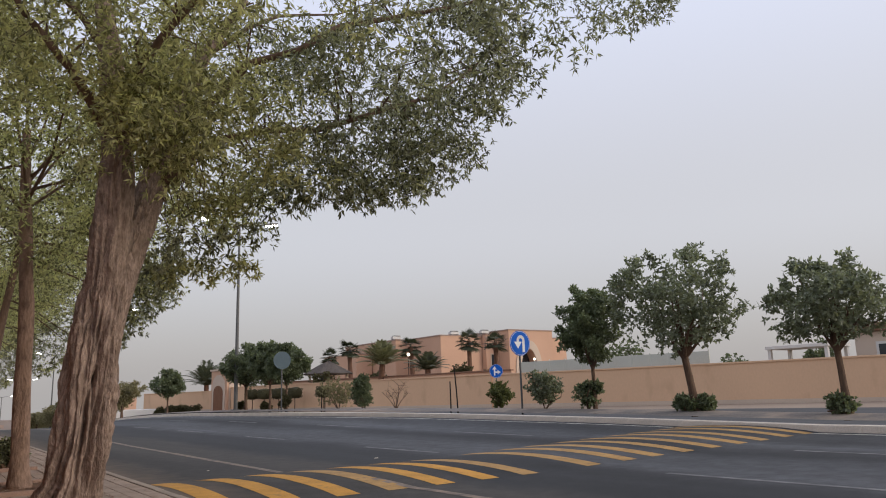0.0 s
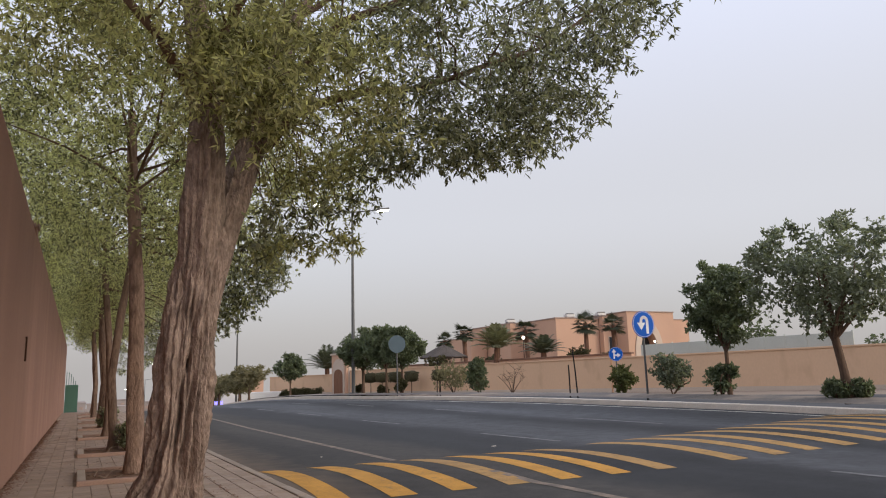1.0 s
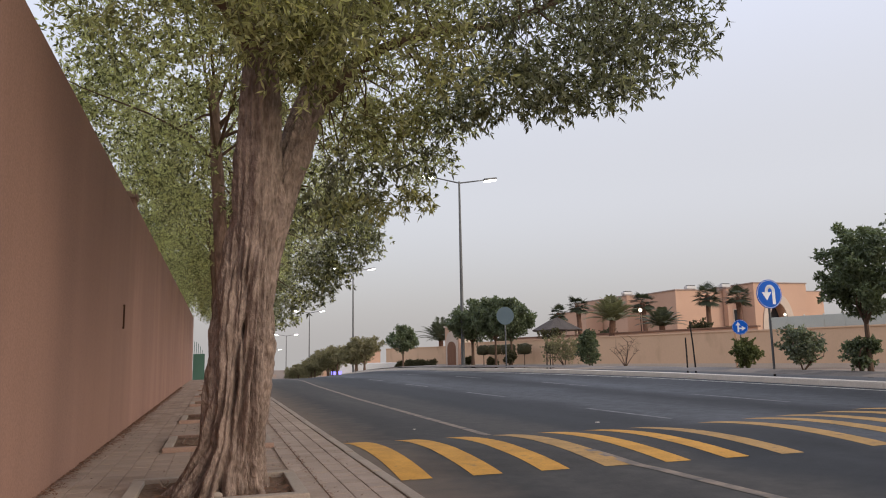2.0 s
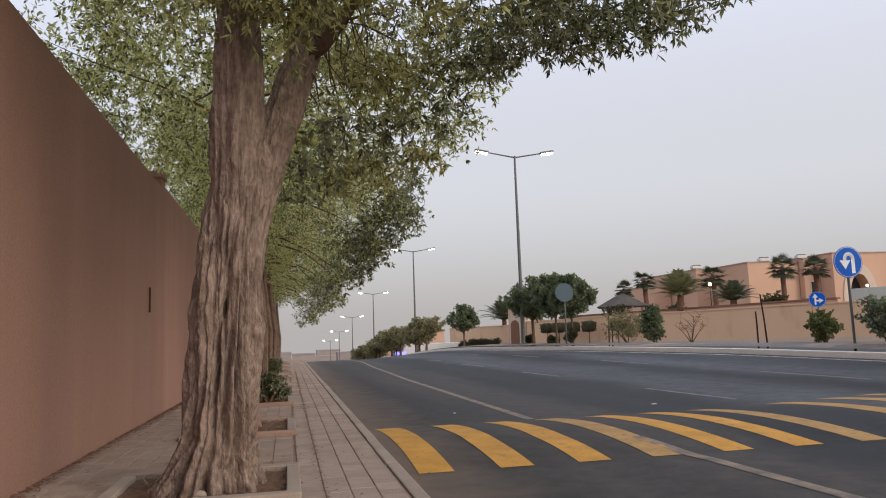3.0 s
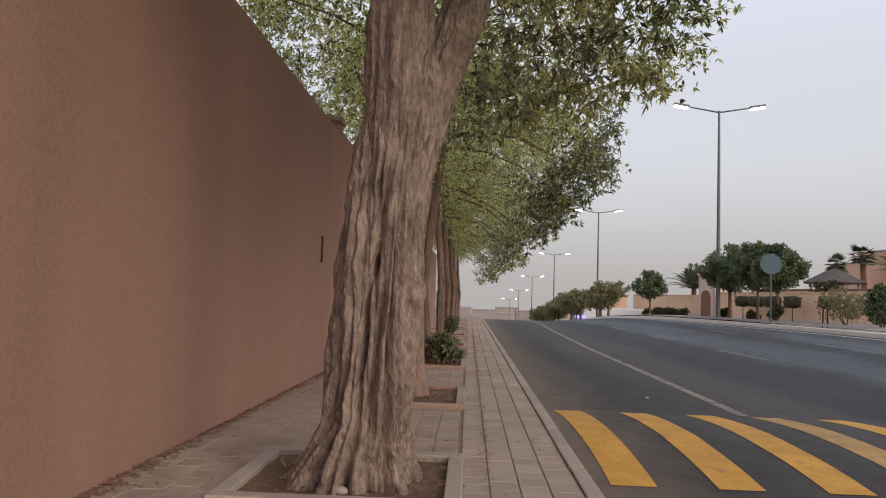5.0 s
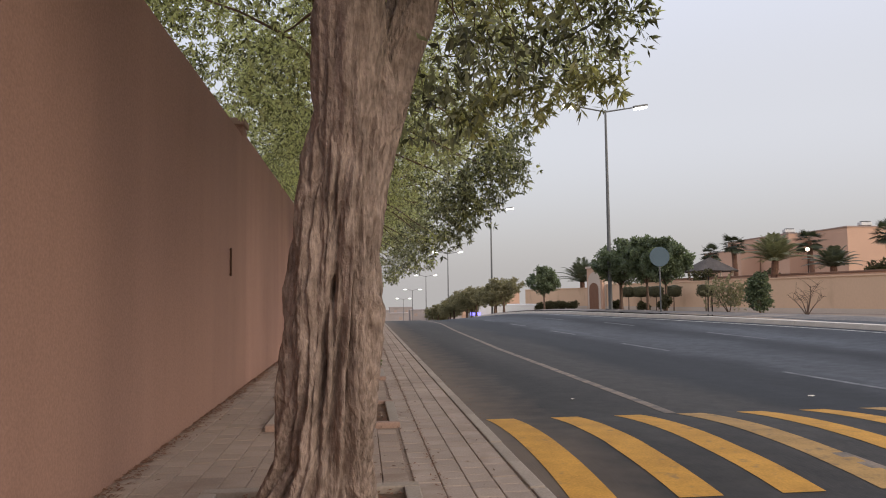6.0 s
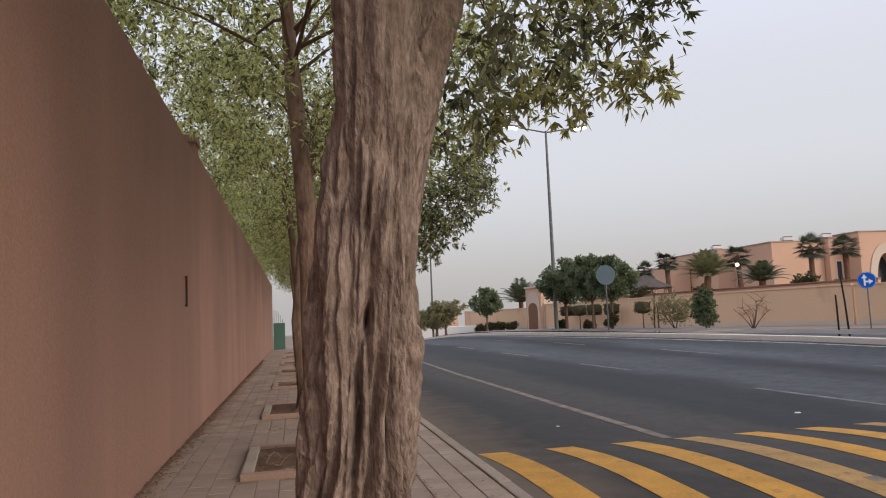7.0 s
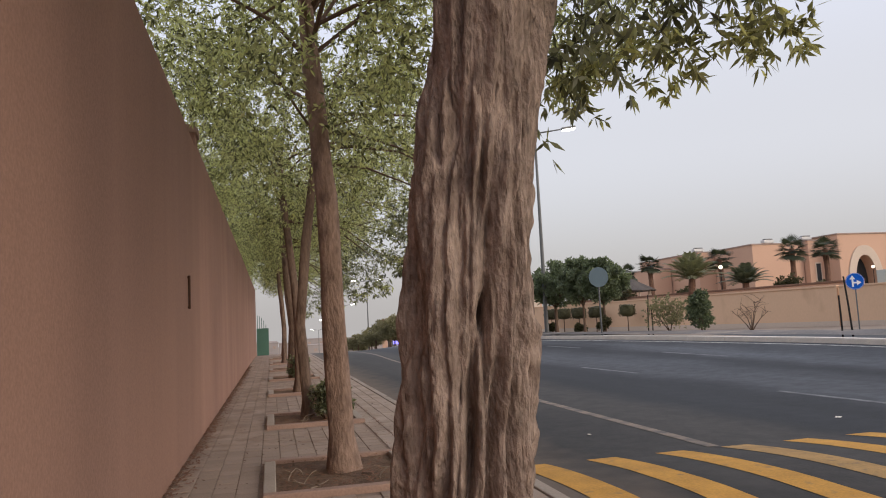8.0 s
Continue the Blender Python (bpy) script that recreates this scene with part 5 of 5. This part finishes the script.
def arch_wall(parent, x0, x1, y0, y1, top, ax, aw, spring, apex):
    """A block with a pointed-arch recess and a pale surround."""
    def curve(w, sp, ap):
        pts = [(-w, 0.0)]
        for k in range(9):
            u = k / 8
            pts.append((-w * math.cos(u * math.pi / 2) ** 0.85 if k < 8 else 0.0, sp + (ap - sp) * math.sin(u * math.pi / 2) ** 1.15))
        return pts + [(-a, b) for a, b in pts[-2::-1]]
    bm = bmesh.new()
    pts = curve(aw, spring, apex)
    depth = 1.6
    for yy in (y0,):
        n = len(pts)
        outer = [(np.interp(i, (0, 2, n - 3, n - 1), (x0 - ax, x0 - ax, x1 - ax, x1 - ax)), np.interp(i, (0, 2, n - 3, n - 1), (0, top, top, 0))) for i in range(n)]
        vi = [bm.verts.new((ax + p[0], yy, p[1])) for p in pts]
        vo = [bm.verts.new((ax + p[0], yy, p[1])) for p in outer]
        vb = [bm.verts.new((ax + p[0], yy + depth, p[1])) for p in pts]
        for i in range(n - 1):
            bm.faces.new((vi[i], vi[i + 1], vo[i + 1], vo[i]))
            bm.faces.new((vi[i + 1], vi[i], vb[i], vb[i + 1]))
    for q in (((x0, y0), (x0, y1)), ((x1, y1), (x1, y0))):
        (xa, ya), (xb, yb) = q
        bm.faces.new([bm.verts.new(v) for v in ((xa, ya, 0), (xb, yb, 0), (xb, yb, top), (xa, ya, top))])
    bm.faces.new([bm.verts.new(v) for v in ((x0, y0, top), (x1, y0, top), (x1, y1, top), (x0, y1, top))])
    b = part("arched_block", bm, STUCCO_FAR, parent)
    part("cornice", boxed(x0 - 0.12, x1 + 0.12, y0 - 0.12, y1 + 0.12, top + 0.004, top + 0.17, bevel=0.03), CORNICE, b, "thin weathered cornice")
    # dark sheet behind the arch stands for the shade inside
    part("shade_panel", boxed(ax - aw - 0.2, ax + aw + 0.2, y0 + depth, y0 + depth + 0.2, 0, apex + 0.2), DARK_OPENING, b, "dark panel standing for shade in the entrance")
    bm = bmesh.new()
    pi, po = curve(aw, spring, apex), curve(aw + 1.05, spring + 0.2, apex + 1.35)
    for i in range(len(pi) - 1):
        f_ = [bm.verts.new((ax + p[0], y0 - 0.15, p[1])) for p in (pi[i], pi[i + 1], po[i + 1], po[i])]
        bm.faces.new(f_)
        g_ = [bm.verts.new((ax + p[0], yy, p[1])) for p, yy in ((po[i], y0 - 0.15), (po[i + 1], y0 - 0.15), (po[i + 1], y0 + 0.0), (po[i], y0 + 0.0))]
        bm.faces.new(g_)
        h_ = [bm.verts.new((ax + p[0], yy, p[1])) for p, yy in ((pi[i + 1], y0 - 0.15), (pi[i], y0 - 0.15), (pi[i], y0 + 0.02), (pi[i + 1], y0 + 0.02))]
        bm.faces.new(h_)
    part("arch_surround", bm, STUCCO_PALE, b, "pale pointed arch surround")


arch_wall(villa, 72.6, 82.0, 80.0, 95.0, 11.0, 76.6, 1.75, 4.6, 8.1)
win = part("window", boxed(71.0, 71.7, 82.52, 82.598, 4.8, 7.3, bevel=0.01), DARK_OPENING, villa)
part("frame", boxed(70.85, 71.85, 82.54, 82.596, 4.65, 7.45), STUCCO_PALE, win)


def roof_unit(x, y, z):
    t = tagged(empty("rooftop_unit", x, y, z), "white rooftop air unit on a metal stand", "air unit", group="rooftop units")
    part("casing", boxed(-0.8, 0.8, -0.4, 0.4, 0.2, 0.62, bevel=0.06), WHITE_WALL, t)
    part("hood", boxed(-0.5, 0.65, -0.35, 0.35, 0.625, 0.78, bevel=0.05), STEEL, t)
    for sx in (-0.65, 0.65):
        part("leg", boxed(sx - 0.05, sx + 0.05, -0.3, 0.3, 0.0, 0.2), STEEL, t)
    return t


roof_unit(65.6, 85.2, 10.38)
roof_unit(60.5, 94.5, 10.28)
roof_unit(71.2, 84.5, 10.63)


def globe_lamp(x, y, h, z=0.0):
    t = tagged(empty("garden_lamp", x, y, z), "garden lamp post with a lit round globe", "garden lamp", group="garden lamps")
    part("post", tube(bmesh.new(), [(0, 0, -0.2), (0, 0, h - 0.2)], [0.05, 0.04], 8), BLACK_STICK, t)
    bm = bmesh.new()
    bmesh.ops.create_icosphere(bm, subdivisions=3, radius=0.19)
    for v in bm.verts:
        v.co.z = v.co.z * 1.05 + h
    part("globe", bm, LAMP_WARM, t, "lit globe", smooth=True)


globe_lamp(44.1, 64.8, 6.1)
globe_lamp(76.9, 79.0, 6.4)


# gate tower at the wall's far end
gate = tagged(put_empty("gate_tower", along(69.6), WROT), "peach gate tower with a pale arch and a brown timber door", "gate", kind="structure")
part("tower", boxed(-0.5, 2.2, 0, 3.6, -0.8, 5.2), STUCCO_FAR, gate)
part("cap", boxed(-0.65, 2.35, -0.15, 3.75, 5.2, 5.45, bevel=0.03), STUCCO_PALE, gate)


def arched_slab(along_x, c, half, z0, spring, rise, face, thick):
    """A thin raised panel with a pointed-arch top, on a face along x or y."""
    prof = [(-half, z0), (half, z0)] + [(half * math.cos(a), spring + rise * math.sin(a) ** 0.8) for a in [k * math.pi / 14 for k in range(15)]]
    bm = bmesh.new()
    at = (lambda u, z, d: (c + u, face + d, z)) if along_x else (lambda u, z, d: (face + d, c + u, z))
    front = [bm.verts.new(at(u, z, 0.0)) for u, z in prof]
    back = [bm.verts.new(at(u, z, thick)) for u, z in prof]
    bm.faces.new(front)
    for q in range(len(prof)):
        w = (q + 1) % len(prof)
        bm.faces.new((front[q], front[w], back[w], back[q]))
    bmesh.ops.recalc_face_normals(bm, faces=bm.faces)
    return bm


part("arch_surround", arched_slab(False, 1.8, 1.45, -0.6, 3.0, 1.7, -0.60, 0.09), STUCCO_PALE, gate, "pale arch surround")
part("door", arched_slab(False, 1.8, 1.05, -0.58, 2.3, 1.0, -0.66, 0.06), TIMBER, gate, "brown timber door")
part("arch_surround", arched_slab(True, 0.85, 1.05, -0.6, 3.0, 1.5, -0.10, 0.09), STUCCO_PALE, gate, "pale arch surround")
part("side_door", arched_slab(True, 0.85, 0.7, -0.58, 1.9, 0.7, -0.15, 0.05), TIMBER, gate, "brown timber door")
garden_wall_at(73.3, 92.0, 2.6, "garden_wall")
far_wall = tagged(part("boundary_wall", boxed(15.5, 25.5, 118.0, 118.3, -2.0, 2.4), STUCCO_FAR), "low peach boundary wall beyond the gate", "wall", kind="structure")
part("coping", boxed(15.4, 25.6, 117.9, 118.4, 2.4, 2.7, bevel=0.03), ROOF_BROWN, far_wall, "brown coping")
for k in range(4):
    hb = shrub("clipped_hedge", "low clipped brown-green hedge by the gate", 0.95, 1.05, 81 + k, LEAF_HEDGE, leaf=0.18, n=18, per=18, category="hedge")
    hb.matrix_basis = pose(22.9 + k * 1.15, 92.5 - 0.9 * k, land(22.9 + k * 1.15, 92.5) - 0.1)

# low house to the right of the garden, with a terrace canopy
low_house = tagged(empty("low_house"), "low cream house with a tiled roof behind the garden wall", "house")
hx, hy = 72.0, 26.5
part("walls", boxed(hx, hx + 10, hy - 16, hy, -0.2, 6.0), STUCCO_PALE, low_house)
part("roof", boxed(hx - 0.5, hx + 10.5, hy - 16.5, hy + 0.5, 6.01, 6.9, bevel=0.3), ROOF_BROWN, low_house)
for k in range(3):
    w_ = part("window", boxed(hx - 0.07, hx - 0.004, hy - 3.4 - 4.2 * k, hy - 2.2 - 4.2 * k, 3.6, 4.8, bevel=0.01), DARK_OPENING, low_house)
    part("frame", boxed(hx - 0.05, hx - 0.003, hy - 3.65 - 4.2 * k, hy - 1.95 - 4.2 * k, 3.35, 5.05), WHITE_WALL, w_)
canopy = tagged(empty("terrace_canopy"), "white terrace canopy on slim columns", "canopy")
part("slab", boxed(62.0, 66.0, 24.0, 30.0, 4.5, 4.8, bevel=0.03), WHITE_WALL, canopy)
for cx_, cy_ in ((62.3, 24.3), (62.3, 29.7), (65.7, 24.3), (65.7, 29.7)):
    part("column", boxed(cx_ - 0.15, cx_ + 0.15, cy_ - 0.15, cy_ + 0.15, -0.2, 4.5), WHITE_WALL, canopy)
for x, y, r_, h_, s in ((68.5, 28.0, 2.2, 4.9, 91), (68.0, 20.0, 2.0, 4.4, 92), (58.0, 44.0, 3.6, 6.0, 93), (63.0, 34.0, 2.2, 3.9, 94)):
    b = shrub("garden_bush", "dark rounded garden bush behind the wall", r_, h_, s, LEAF_DARK, leaf=0.3, n=26, per=20)
    b.matrix_basis = pose(x, y, 0.3)

# end of the tall street wall: a green sheet-metal gate
gg = tagged(empty("green_gate", 0, 48.3, land(-3, 48.3) + PAVE), "green sheet metal gate with bars at the wall's end", "gate", kind="structure")
part("leaf", boxed(-3.4, -2.6, 0, 0.06, 0, 1.85, bevel=0.01), GREEN_SHEET, gg)
for k in range(6):
    part("bar", tube(bmesh.new(), [(-3.34 + k * 0.14, 0.03, 1.85), (-3.34 + k * 0.14, 0.03, 2.75 - 0.04 * k * k)], [0.018, 0.018], 6), GREEN_SHEET, gg)

# plants in the pits and by the trunks
for x, y, r_, h_, s in ((-1.48, 8.55, 0.30, 0.64, 101), (-1.32, 8.75, 0.2, 0.42, 102), (-1.6, 19.3, 0.36, 0.8, 103)):
    b = shrub("pit_shrub", "small green shrub growing in a tree pit", r_, h_, s, LEAF_NEAR, leaf=0.07, n=22, per=18)
    b.matrix_basis = pose(x, y, PAVE)

# ---- distance ----
white_low = tagged(part("low_white_building", boxed(14.2, 24.0, 96.0, 104.0, -4.0, 0.55, bevel=0.05), WHITE_WALL), "low white building beyond the median trees", "building")
sign_box = tagged(part("lit_blue_sign", boxed(13.6, 15.0, 95.2, 95.35, -0.9, -0.45, bevel=0.02), BLUE_LIGHT), "small lit blue shop sign on a low white building", "sign")
r = random.Random(77)
for k in range(34):
    x = -60 + k * 6.5 + r.uniform(-2, 2)
    y = 330 + r.uniform(-30, 60)
    w_, h_ = r.uniform(6, 14), r.uniform(10.6, 12.4)
    z = land(6, 330) - 1
    hb = tagged(empty("far_house", x, y, z), "far hazy flat-roofed house", "house", group="far houses")
    part("wall", boxed(-w_ / 2, w_ / 2, -5, 5, -4, h_), FAR_HAZE, hb)
    part("parapet", boxed(-w_ / 2 - 0.2, w_ / 2 + 0.2, -5.2, 5.2, h_ + 0.004, h_ + 0.5), FAR_HAZE, hb)
    for j in range(2):
        part("window", boxed(-w_ / 4 + j * w_ / 2 - 0.7, -w_ / 4 + j * w_ / 2 + 0.7, -5.06, -5.003, h_ - 2.4, h_ - 1.2), CORNICE, hb)

# ---- paving bricks, last ----
PW, PL = 0.215, 0.232


def paver_verts(x, y, z, r):
    g = 0.0035
    dz = r.uniform(-0.003, 0.003)
    x0, x1, y0, y1 = x + g, x + PW - g, y + g, y + PL - g
    b = 0.005
    lo = [(x0, y0, z - 0.02), (x1, y0, z - 0.02), (x1, y1, z - 0.02), (x0, y1, z - 0.02)]
    mi = [(x0, y0, z - 0.006 + dz), (x1, y0, z - 0.006 + dz), (x1, y1, z - 0.006 + dz), (x0, y1, z - 0.006 + dz)]
    hi = [(x0 + b, y0 + b, z + dz), (x1 - b, y0 + b, z + dz), (x1 - b, y1 - b, z + dz), (x0 + b, y1 - b, z + dz)]
    return lo + mi + hi


PF = [(8, 9, 10, 11)] + [(a, (a + 1) % 4, 4 + (a + 1) % 4, 4 + a) for a in range(4)] + [(4 + a, 4 + (a + 1) % 4, 8 + (a + 1) % 4, 8 + a) for a in range(4)]
r = random.Random(4)
vs, fs, vr, fr_, ve, fe = [], [], [], [], [], []
one = {}
count = 0
for ci, x in enumerate([-3.40 + (PW + 0.0) * k for k in range(11)] + [-1.003 + PW * k for k in range(4)]):
    y = -14.0 + (0.116 if ci % 2 else 0.0)
    while y < 46:
        inpit = any(a - PL < y < b and -2.72 < x < -1.05 for a, b in PITS)
        if not inpit and x + PW < -0.125 + 0.01:
            if count < 300 and -2.2 < y < 6.0 and (x > -1.0 or y > 0.6):
                edge = x > -1.1
                if edge not in one:
                    one[edge] = bpy.data.meshes.new("paver")
                    one[edge].from_pydata(paver_verts(0, 0, 0, random.Random(1)), [], PF)
                    one[edge].materials.append(PAVER_EDGE if edge else PAVER)
                ob = new("paver", one[edge])
                ob.parent = pavement
                ob.matrix_basis = pose(x, y, pave_z(y) + r.uniform(-0.003, 0.003))
                count += 1
            elif -2.45 < y < -1.6 and -2.75 < x < -1.1:
                o = len(vr)
                vr += paver_verts(x, y, pave_z(y), r)
                fr_ += [tuple(o + i for i in f) for f in PF]
            elif x > -1.1:
                o = len(ve)
                ve += paver_verts(x, y, pave_z(y), r)
                fe += [tuple(o + i for i in f) for f in PF]
            else:
                o = len(vs)
                vs += paver_verts(x, y, pave_z(y), r)
                fs += [tuple(o + i for i in f) for f in PF]
        y += PL
rest = raw("paving_rest", vs, fs, PAVER, pavement)
tagged(rest, kind="stuff")
tagged(raw("edge_paving", ve, fe, PAVER_EDGE, pavement), kind="stuff")
tagged(raw("red_paving", vr, fr_, PAVER_RED, pavement), kind="stuff")
